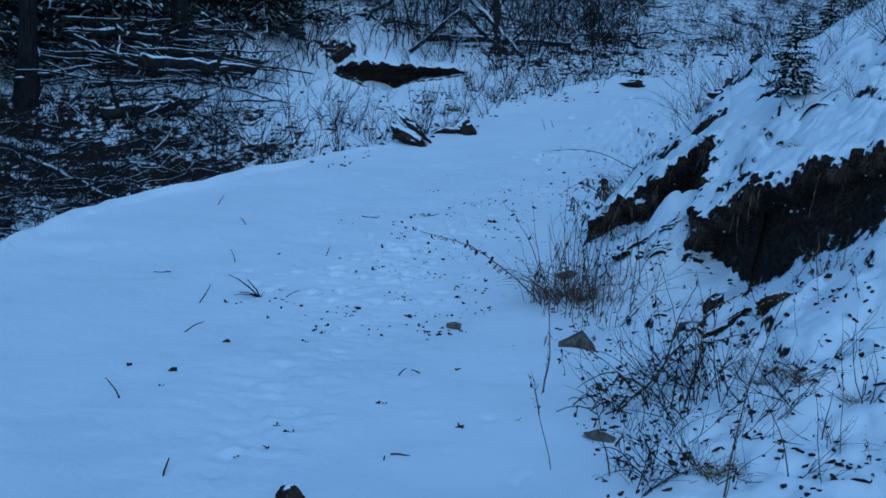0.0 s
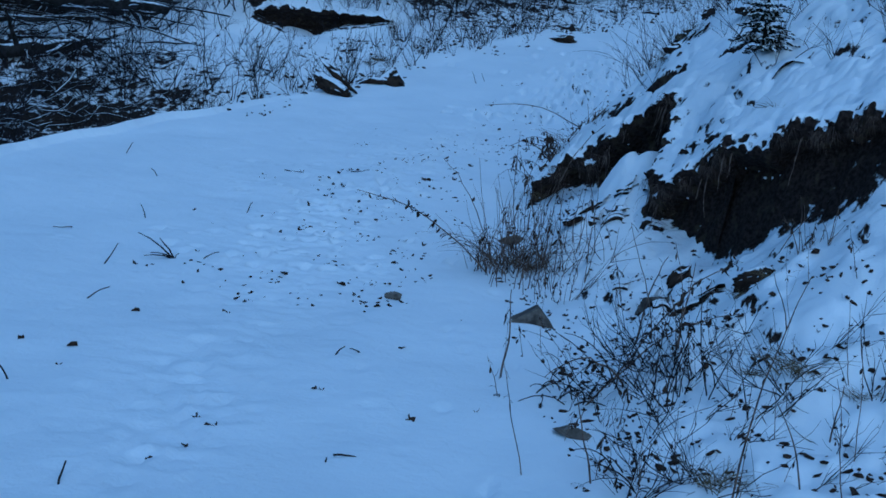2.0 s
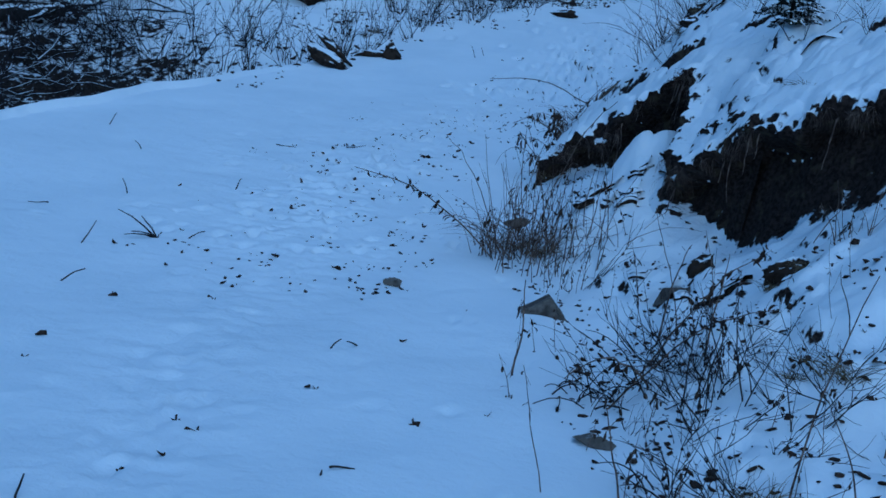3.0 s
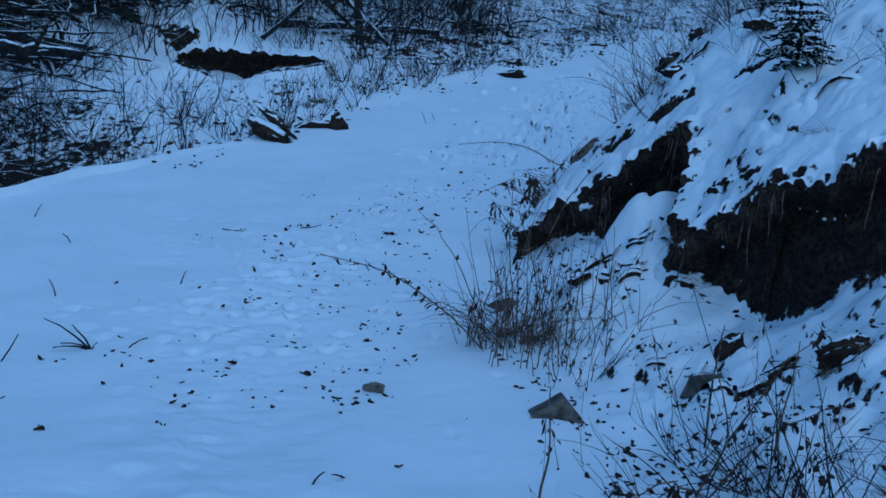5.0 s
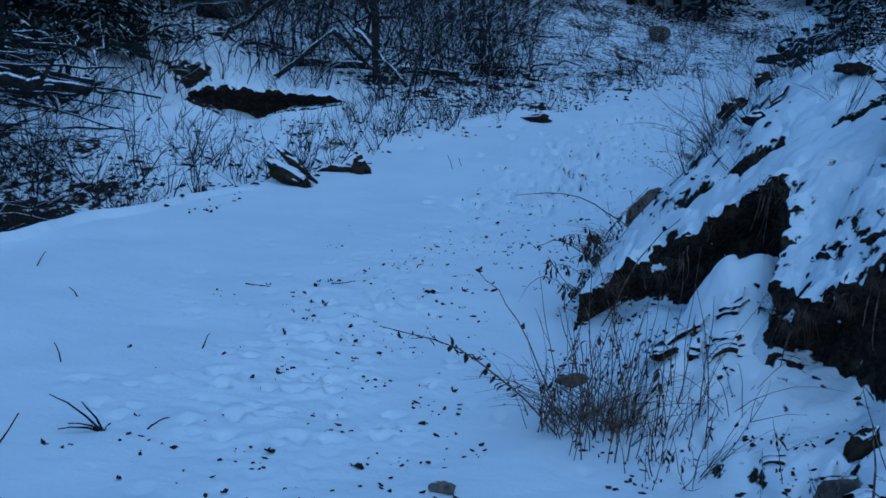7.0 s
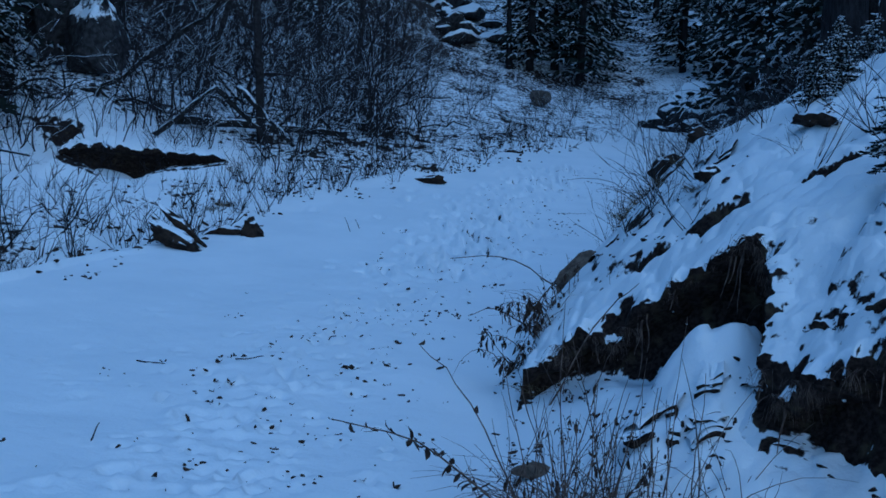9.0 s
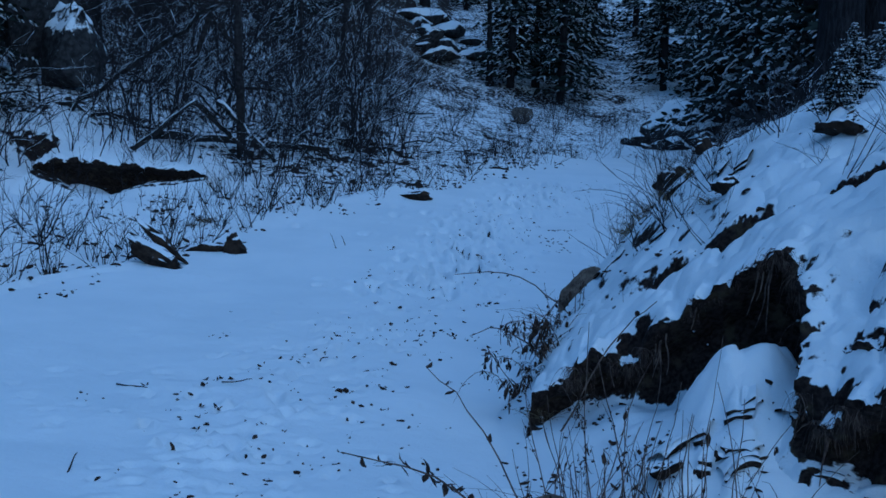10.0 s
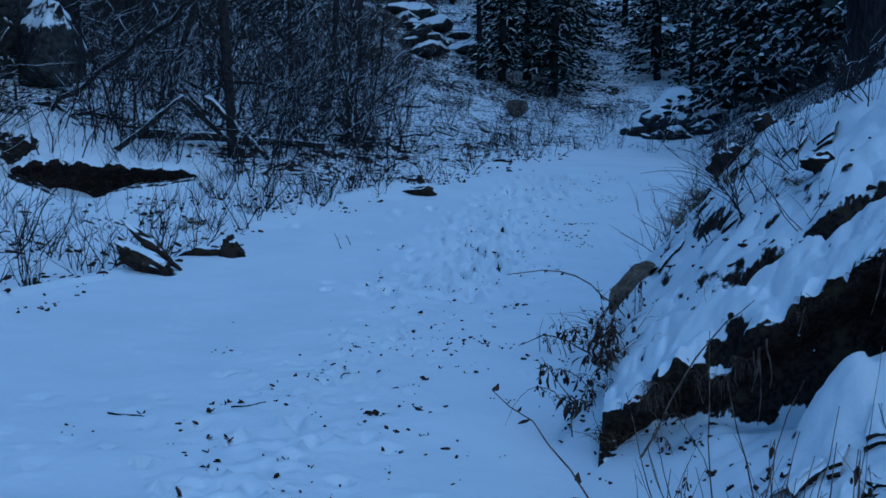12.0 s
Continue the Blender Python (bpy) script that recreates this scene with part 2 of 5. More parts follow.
def terrain(x, y):
    """Height of the ground, and how bare it is."""
    x, y = np.asarray(x, float), np.asarray(y, float)
    road = soft_knots(ROAD, y)
    lx, fx = soft_knots(LEFT, y), soft_knots(FOOT, y)
    wob = value_noise(x, y, 0.9, 1) * 0.25 + value_noise(x, y, 0.35, 2) * 0.12
    d = np.maximum(x - fx + wob * 0.5, 0)
    apron = knots(APRON, y) * np.maximum(x - knots(RISE, y) + wob * 0.5, 0)
    apron = apron + 0.34 * np.maximum(x - 1.55, 0) * ease(y, 3.6, 4.6) * (1 - ease(y, 5.5, 6.0))
    r = soft_knots(TURF, y)
    turf = r * np.minimum(d, 1.35) + (0.62 - 0.12 * ease(y, 9, 11)) * np.clip(d - 1.35, 0, 22) * ease(r, 0.1, 0.6) + 0.35 * np.maximum(d - 23, 0)
    # the bank steps up behind the undercut sod, which is a sheet of its own
    face = knots(FACE, y) + 0.36 + value_noise(x, y, 0.45, 3) * 0.10
    side = (x - face) * 0.8
    over = ease(side, -0.20, 0.20) * (1 - ease(y, 8.7, 9.1)) + ease(y, 8.7, 9.1)
    apron = apron + 0.34 * np.exp(-(((x - 1.05) / 0.31) ** 2 + ((y - 7.42) / 0.27) ** 2) ** 1.3) + 0.10 * np.exp(-((x - 0.92) / 0.4) ** 2 - ((y - 7.1) / 0.4) ** 2)
    low = np.minimum(apron, turf)
    turf = low + (turf - low) * ease(y, 2.6, 4.2)
    bank = low + (turf - low) * over
    # beyond the left edge: a drop close by, rough forest floor further on
    e = np.maximum(lx - x + wob * 0.8, 0)
    drop = 1 - ease(y, 11.5, 15.5)
    left = -0.75 * ease(e, 0, 1.5) * drop + 0.05 * e * (1 - drop) + 0.10 * np.clip(e - 4, 0, 40) + 0.2 * np.maximum(e - 14, 0)
    berm = 0.07 * np.exp(-((e - 0.05) / 0.25) ** 2) * drop * (e > 0)
    # the dip before the undercut lip in the forest floor, and the rise behind it
    in_x = ease(x, -7.6, -5.9) * (1 - ease(x, -3.9, -3.0))
    hollow = (0.12 * ease(y, 20.8, 21.3) - 0.12 * ease(y, 21.5, 25.0) - 0.42 * ease(y, 18.1, 19.3) * (1 - ease(y, 20.8, 21.3))) * in_x
    # far hillside: gully sides rise to left and right
    far = ease(y, 28, 42)
    gully = 0.30 * np.maximum(np.abs(x - 3 - (y - 30) * 0.12) - 4, 0) * far
    # roughness, none on the trodden road
    off = np.maximum(ease(e, 0.0, 0.7), np.maximum(ease(d, 0.0, 0.5), ease(y, 27.5, 30)))
    lumps = value_noise(x, y, 1.7, 6) * 0.22 + value_noise(x, y, 0.6, 7) * 0.14 + value_noise(x, y, 0.22, 10) * 0.07
    right = ease(d, 0, 0.3) * (1 - ease(d, 4, 8)) * (1 - ease(y, 18, 26))
    clods = value_noise(x, y, 0.3, 19) * 0.10 + ease(value_noise(x, y, 0.19, 20), 0.05, 0.2) * 0.055 + ease(value_noise(x, y, 0.11, 21), 0.15, 0.25) * 0.03
    shelf = 0.055 * ease(value_noise(x * 0.8 + y * 0.6, (y * 0.8 - x * 0.6) * 2.6, 0.33, 24), 0.02, 0.10) + 0.03 * ease(value_noise(x * 0.9 + y * 0.4, (y * 0.9 - x * 0.4) * 2.6, 0.2, 25), 0.10, 0.17)
    shelf = shelf * (1 + 0.7 * ease(y, 6.3, 6.7) * (1 - ease(y, 7.8, 8.1)) - 1.0 * ease(y, 8.4, 8.9))
    clods = clods + 0.4 * shelf * (1 - 0.8 * np.exp(-((x - 1.08) / 0.18) ** 2 - ((y - 7.65) / 0.15) ** 2))
    pillow = 0.09 * np.sqrt(np.abs(value_noise(x, y, 0.3, 33))) + 0.06 * np.sqrt(np.abs(value_noise(x, y, 0.15, 34)))
    clods = clods * (1 - 0.35 * ease(y, 6.0, 7.0)) + pillow * (0.45 + 0.55 * ease(y, 6.0, 7.0))
    rough = off * (lumps * (1 - 0.55 * right) + clods * right * ease(d, 0.15, 0.7) * (1 - 0.3 * ease(-side, 0.0, 0.2)))
    smooth = (value_noise(x, y, 1.4, 11) * 0.05 + value_noise(x, y, 0.4, 12) * 0.028 + value_noise(x, y, 0.16, 35) * 0.010) * (1 - off)
    track = knots(TRACK, y)
    trodden = np.exp(-((x - track) / 0.7) ** 2) * (1 - off) * ease(y, 1.0, 3.0) * (1 - ease(y, 23, 27))
    smooth = smooth + trodden * (value_noise(x, y, 0.14, 13) * 0.014 + value_noise(x, y, 0.08, 14) * 0.012)
    # nearby at left the added bareness is litter plus spruce shade painted in
    bare = off * (0.48 + (0.35 + 0.26 * (1 - ease(y, 12.5, 14.5))) * ease(e, 0.3, 2.2) * (1 - 0.4 * ease(y, 12, 18)) + 0.2 * ease(y, 20.5, 23))
    bare = bare - right * (0.25 + 0.09 * ease(side, -0.1, 0.3) + 0.06 * ease(y, 6.4, 6.9))
    bare = bare - 0.8 * np.exp(-((x - 1.06) / 0.30) ** 2 - ((y - 7.45) / 0.28) ** 2) - 0.12 * np.exp(-((x - 0.95) / 0.4) ** 2 - ((y - 7.0) / 0.4) ** 2)
    bare = bare - 0.40 * np.exp(-(((x + 5.5) / 2.6) ** 2 + ((y - 20.2) / 2.3) ** 2) ** 2)
    bare = np.clip(bare, -0.25, 1)
    return road + bank + left + berm + hollow + gully + rough + smooth, bare


def ground_at(x, y):
    return float(terrain(np.array([x]), np.array([y]))[0][0])



def grid_lines(*stretches):
    out = []
    for lo, hi, step in stretches:
        out.append(np.arange(lo, hi, step))
    return np.concatenate(out)


def build_ground():
    xs = grid_lines((-300, -60, 24), (-60, -20, 2.5), (-20, -12, 0.5), (-12, -5.6, 0.13), (-5.6, -2.4, 0.06), (-2.4, -0.1, 0.04), (-0.1, 2.7, 0.024), (2.7, 3.5, 0.05), (3.5, 9, 0.12), (9, 20, 0.5), (20, 60, 2.5), (60, 301, 24))
    ys = grid_lines((-200, -20, 18), (-20, -6, 1.0), (-6, 2, 0.10), (2, 4.2, 0.04), (4.2, 8.9, 0.024), (8.9, 14, 0.05), (14, 24, 0.09), (24, 34, 0.2), (34, 60, 0.5), (60, 140, 2.5), (140, 401, 26))
    gx, gy = np.meshgrid(xs, ys)
    z, bare = terrain(gx, gy)
    # prints along the trodden line, pressed in singly
    rnd = np.random.RandomState(3)
    for k in range(1000):
        py = 1.6 + 22 * rnd.rand() ** 1.3
        px = float(knots(TRACK, py)) + rnd.normal(0, (0.13 if py < 5 else 0.34) if k < 760 else 1.0)
        rx, ry, deep = rnd.uniform(0.02, 0.045), rnd.uniform(0.03, 0.08), rnd.uniform(0.02, 0.06)
        deep = deep * (0.32 if py < 6 else 1.0)
        if py > 13:
            rx, ry, deep = rx * 1.8, ry * 2.0, deep * 1.6
        i0, i1 = np.searchsorted(xs, (px - 0.3, px + 0.3))
        j0, j1 = np.searchsorted(ys, (py - 0.3, py + 0.3))
        q = ((gx[j0:j1, i0:i1] - px) / rx) ** 2 + ((gy[j0:j1, i0:i1] - py) / ry) ** 2
        z[j0:j1, i0:i1] += deep * (-np.exp(-q) + 0.35 * np.exp(-(np.sqrt(q) - 1.7) ** 2 * 3))
    nx, ny = len(xs), len(ys)
    co = np.stack([gx, gy, z], -1).reshape(-1, 3)
    i = (np.arange(ny - 1)[:, None] * nx + np.arange(nx - 1)).ravel()
    faces = np.stack([i, i + 1, i + nx + 1, i + nx], -1)
    me = bpy.data.meshes.new("ground")
    me.vertices.add(len(co))
    me.vertices.foreach_set("co", co.ravel())
    me.loops.add(faces.size)
    me.loops.foreach_set("vertex_index", faces.ravel())
    me.polygons.add(len(faces))
    me.polygons.foreach_set("loop_start", np.arange(0, faces.size, 4))
    me.polygons.foreach_set("use_smooth", np.ones(len(faces), bool))
    layer = me.attributes.new("bare", "FLOAT", "POINT")
    layer.data.foreach_set("value", bare.ravel().astype(np.float32))
    me.materials.append(M_GROUND)
    me.update()
    me.validate()
    return tagged(new("ground", me), "snow-covered forest road and rough banks with dark soil showing", "ground", kind="structure")


build_ground()


# ---- undercut banks: sod with snow on it, hanging out over a dark hollow ----
# foot of the hollow (x, y, z), lip of the sod above it (x, y, z), depth of the hollow
BANK = ((0.10, 8.44, .76, 0.12, 8.46, .84, .05), (0.42, 8.36, .75, 0.40, 8.30, 1.08, .25), (0.72, 8.16, .77, 0.70, 8.12, 1.27, .38), (1.00, 7.92, .86, 0.98, 7.84, 1.50, .42),
        (1.26, 7.62, 1.20, 1.28, 7.50, 1.80, .34), (1.24, 7.22, 1.22, 1.24, 7.12, 1.42, .12), (1.06, 6.80, .90, 1.08, 6.74, 1.02, .14), (1.26, 6.46, .76, 1.22, 6.40, 1.06, .30),
        (1.42, 6.26, .68, 1.36, 6.18, 1.22, .40), (1.56, 6.10, .66, 1.48, 6.02, 1.40, .42), (1.80, 5.84, .86, 1.72, 5.66, 1.42, .36), (2.10, 5.58, 1.04, 2.04, 5.44, 1.56, .34), (2.55, 5.15, 1.25, 2.45, 5.05, 1.75, .34),
        (3.25, 4.55, 1.62, 3.15, 4.45, 2.05, .25))
SHELF = ((1.26, 7.06, 1.24, 1.26, 7.04, 1.27, .03), (1.34, 6.84, 1.17, 1.32, 6.80, 1.33, .14), (1.44, 6.60, 1.17, 1.42, 6.54, 1.38, .18), (1.56, 6.38, 1.27, 1.54, 6.32, 1.46, .14), (1.70, 6.14, 1.46, 1.70, 6.12, 1.50, .03))
PIT = ((-5.98, 20.1, 2.90, -5.98, 20.1, 2.93, .1), (-5.58, 20.0, 2.73, -5.56, 20.15, 3.03, .5), (-5.24, 20.0, 2.60, -5.23, 20.2, 3.02, .7), (-4.78, 20.0, 2.54, -4.75, 20.2, 3.0, .7),
       (-4.47, 20.0, 2.70, -4.5, 20.2, 3.0, .6), (-4.18, 20.0, 2.78, -4.2, 20.2, 2.99, .5), (-3.69, 20.0, 2.83, -3.7, 20.2, 3.0, .4), (-3.32, 20.1, 2.91, -3.32, 20.2, 2.94, .1))


def along(table, n, wide):
    """The stations of an undercut, evenly spaced and rounded off."""
    t = np.array(table)
    gone = np.concatenate([[0], np.cumsum(np.hypot(np.diff(t[:, 0]), np.diff(t[:, 1])))])
    at = np.linspace(0, gone[-1], n)
    rows = np.stack([sum(np.interp(at + d * wide, gone, t[:, k]) for d in (-1, -.5, 0, .5, 1)) / 5 for k in range(7)], 1)
    step = np.gradient(rows[:, :2], axis=0)
    out = np.stack([step[:, 1], -step[:, 0]], 1)
    kernel = np.ones(max(3, n // 12)) / max(3, n // 12)
    pad = len(kernel) // 2
    out = np.stack([np.convolve(np.pad(out[:, k], (pad, len(kernel) - 1 - pad), "edge"), kernel, "valid") for k in (0, 1)], 1)
    return at, rows, out / np.linalg.norm(out, axis=1)[:, None]


def undercut(name, table, n, label, ragged, seed, reach=0.9, front=0.12, scale=1.0):
    """A sheet from the foot of the hollow, round its back, out to the lip and over the sod on top, until it dips into the ground."""
    at, rows, out = along(table, n, 0.12 * scale)
    grain = np.array([[noise.noise(Vector((a * f, seed, 0.0))) for f in (2.6, 7.0, 17.0, 38.0)] for a in at])
    taper = np.minimum(1, (rows[:, 5] - rows[:, 2]) / 0.3)
    drop = ragged * taper * (1.1 * np.minimum(grain[:, 0], 0.2) + 0.55 * grain[:, 1] + 0.32 * grain[:, 2] + 0.15 * grain[:, 3])
    jut = ragged * taper * (0.6 * grain[:, 0] + 0.6 * grain[:, 1] + 0.35 * grain[:, 2] + 0.15 * grain[:, 3])
    foot, lip, deep = rows[:, :3], rows[:, 3:6].copy(), rows[:, 6:7]
    even = lip.copy()
    lip[:, 2] += drop
    lip[:, :2] += out * jut[:, None]
    high = np.maximum(lip[:, 2] - foot[:, 2], 0.02)
    line = lambda base, off, z: np.concatenate([base[:, :2] + out * np.broadcast_to(off, (n, 1)), np.broadcast_to(z, (n,))[:, None]], 1)
    mid, back1, back2 = line(even, -reach * 0.22, 0), line(even, -reach * 0.62, 0), line(even, -reach, 0)
    calm = lambda z: np.convolve(np.pad(z, (n // 16, n // 16), "edge"), np.ones(2 * (n // 16) + 1) / (2 * (n // 16) + 1), "valid")
    top1, top2 = calm(terrain(back1[:, 0], back1[:, 1])[0]) + 0.02, calm(terrain(back2[:, 0], back2[:, 1])[0]) - 0.34
    thick = 0.03 + 0.05 * taper
    ahead = line(foot, front, 0)
    keys = [line(foot, front, np.minimum(foot[:, 2] - 0.14, terrain(ahead[:, 0], ahead[:, 1])[0] - 0.06)), line(foot, 0.0, foot[:, 2] - 0.01), line(foot, -0.7 * deep, foot[:, 2] + 0.02), line(foot, -deep, foot[:, 2] + 0.35 * high),
            line(foot, -0.75 * deep, foot[:, 2] + 0.72 * high), line(lip, -0.30 * deep, lip[:, 2] - 0.05), line(lip, -0.02, lip[:, 2] - 0.015), line(lip, 0.012, lip[:, 2] + 0.35 * thick),
            line(lip, -0.035, lip[:, 2] + thick), line(even, -reach * 0.09, even[:, 2] + thick + 0.10 * (np.maximum(top1, even[:, 2]) - even[:, 2])), line(mid, 0, even[:, 2] + thick + 0.32 * (np.maximum(top1, even[:, 2]) - even[:, 2])),
            line(back1, 0, top1), line(back2, 0, top2)]
    split = (2, 6, 8, 9, 9, 7, 3, 3, 4, 6, 9, 16, 8)
    sheet, bare = [], []
    for k in range(len(keys) - 1):
        for i in range(split[k + 1]):
            u = i / split[k + 1]
            sheet.append(keys[k] * (1 - u) + keys[k + 1] * u)
            bare.append(0.15 if k < 1 else 0.9 if k < 7 else 0.1 - 0.22 * min(1, max(0, k + u - 8)))
    sheet.append(keys[-1])
    bare.append(-0.1)
    co = np.stack(sheet)
    m = len(co)
    for _ in range(2):
        co[1:-1] = 0.25 * co[:-2] + 0.5 * co[1:-1] + 0.25 * co[2:]
    flat = co.reshape(-1, 3)
    outs = np.tile(out, (m, 1))
    for i, p in enumerate(flat):
        face = (i // n) < sum(split[1:8])
        q = Vector(p)
        if face:
            a = scale * 0.030 * noise.noise(q * 6.0) + 0.022 * noise.noise(Vector((q.x * 19, q.y * 19, q.z * 4.0))) + 0.012 * noise.noise(q * 32)
            p[0] += outs[i, 0] * a
            p[1] += outs[i, 1] * a
        else:
            lump = abs(noise.noise(q * 3.8)) ** 0.5 * 0.105 + abs(noise.noise(q * 9.5)) ** 0.5 * 0.040 - 0.06 + 0.012 * noise.noise(q * 26)
            p[2] += lump * scale
    i = (np.arange(m - 1)[:, None] * n + np.arange(n - 1)).ravel()
    faces = np.stack([i, i + 1, i + n + 1, i + n], -1)
    me = bpy.data.meshes.new(name)
    me.from_pydata(flat.tolist(), [], faces.tolist())
    me.polygons.foreach_set("use_smooth", np.ones(len(faces), bool))
    layer = me.attributes.new("bare", "FLOAT", "POINT")
    layer.data.foreach_set("value", np.repeat(np.array(bare), n).astype(np.float32))
    me.materials.append(M_GROUND)
    me.update()
    tagged(new(name, me), label, "ground", kind="structure")
    return foot, lip, out


bank_foot, bank_lip, bank_out = undercut("undercut_bank", BANK, 420, "undercut earth bank, dark below and snow-covered on top", 0.14, 3.7, 1.45)
# little ledges of snow over dark slits, on the slope before the hollows and on top of the sod
slit = random.Random(12)
for i in range(28):
    if i < 10:
        cx, cy = slit.uniform(0.65, 1.2), slit.uniform(6.6, 7.35)
    elif i < 18:
        cx, cy = slit.uniform(0.9, 2.1), slit.uniform(4.6, 6.0)
        if cx > float(knots(FACE, cy)) - 0.25:
            continue
    else:
        cy = slit.uniform(8.9, 11.0)
        cx = float(knots(FOOT, cy)) + slit.uniform(0.4, 1.5)
    long, way, high, rows = slit.uniform(0.03, 0.10), slit.uniform(-0.9, 0.5), slit.uniform(0.002, 0.016), []
    for u in (-1, -0.5, 0, 0.5, 1):
        x, y = cx + math.cos(way) * long * u, cy + math.sin(way) * long * u
        z = ground_at(x, y)
        rows.append((x, y, z, x, y - 0.015, z + 0.006 + high * (1 - u * u), 0.01 + 0.04 * (1 - u * u)))
    undercut("snow_ledge", rows, 36, "little ledge of snow over a dark slit in the bank", 0.06, 20.0 + i, 0.20, 0.03, 0.25)
undercut("undercut_shelf", SHELF, 110, "small dark undercut higher on the snowy bank", 0.10, 5.2, 0.8)
undercut("undercut_hollow", PIT, 150, "dark earth hollow under a snow-covered lip", 0.045, 8.1, 2.0, 0.8)


# ---- plants and stones: one function a kind ----
def bent(rnd, base, way, length, n=5, wander=0.15, droop=0.0):
    """Points of a crooked line."""
    pts, p, d = [Vector(base)], Vector(base), Vector(way).normalized()
    for i in range(n):
        d = (d + Vector((rnd.uniform(-1, 1), rnd.uniform(-1, 1), rnd.uniform(-1, 1))) * wander + Vector((0, 0, -droop))).normalized()
        p = p + d * (length / n)
        pts.append(p.copy())
    return pts


def fork(rnd, geo, fine, base, way, length, r, depth):
    """A branch with its side branches; the thinnest go into the mesh of twigs."""
    n = (3, 4, 6)[min(depth, 2)]
    pts = bent(rnd, base, way, length, n, 0.25, -0.02)
    (geo if depth > 1 else fine).tube(pts, r, r * 0.35, 5 if depth > 1 else 3, cap=False)
    if depth == 0:
        return
    for i in range(rnd.randint(3, 5)):
        k = rnd.randint(1, n)
        d = (pts[k] - pts[k - 1]).normalized()
        turn = Vector((rnd.uniform(-1, 1), rnd.uniform(-1, 1), rnd.uniform(-0.3, 0.7)))
        fork(rnd, geo, fine, pts[k], d + turn * 0.9, length * rnd.uniform(0.4, 0.65), r * 0.5, depth - 1)


def shrub(seed, height, stems, label, category="shrub", group="", material=None, thick=0.012, depth=2, lean=0.35, name="bare_bush"):
    rnd = random.Random(seed)
    geo, fine = Geo(), Geo()
    for _ in range(stems):
        way = (rnd.uniform(-lean, lean), rnd.uniform(-lean, lean), 1)
        fork(rnd, geo, fine, (rnd.uniform(-.08, .08) * height, rnd.uniform(-.08, .08) * height, -0.06), way, height * rnd.uniform(0.6, 1), thick * height, depth)
    top = empty(name, Matrix(), label, category, group)
    if geo.v:
        part("stem", geo, material or M_BRUSH, top)
    tagged(part("twig_spray", fine, material or M_BRUSH, top), kind="stuff")
    return top


def brush_geo(seed, height, stems, thick, depth, lean):
    """The shape alone of a low bush, to be joined with others."""
    rnd, geo = random.Random(seed), Geo()
    for _ in range(stems):
        way = (rnd.uniform(-lean, lean), rnd.uniform(-lean, lean), 1)
        fork(rnd, geo, geo, (rnd.uniform(-.1, .1) * height, rnd.uniform(-.1, .1) * height, -0.04), way, height * rnd.uniform(0.6, 1), thick * height, depth)
    return geo


def place(x, y, turn=0.0, size=1.0, sink=0.0, tilt=(0, 0)):
    return pose(x, y, ground_at(x, y) - sink, tilt[0], tilt[1], turn) @ Matrix.Scale(size, 4)


def scatter(kinds, spots, rnd, lo=0.7, hi=1.3, sink=0.02):
    """Sets copies of a few built plants out over spots; the built ones take the first spots."""
    for i, (x, y) in enumerate(spots):
        m = place(x, y, rnd.uniform(0, 360), rnd.uniform(lo, hi), sink)
        if i < len(kinds):
            kinds[i].matrix_basis = m
        else:
            kind = kinds[rnd.randrange(len(kinds))]
            copy = copy_thing(kind, Matrix())
            copy.matrix_basis = m


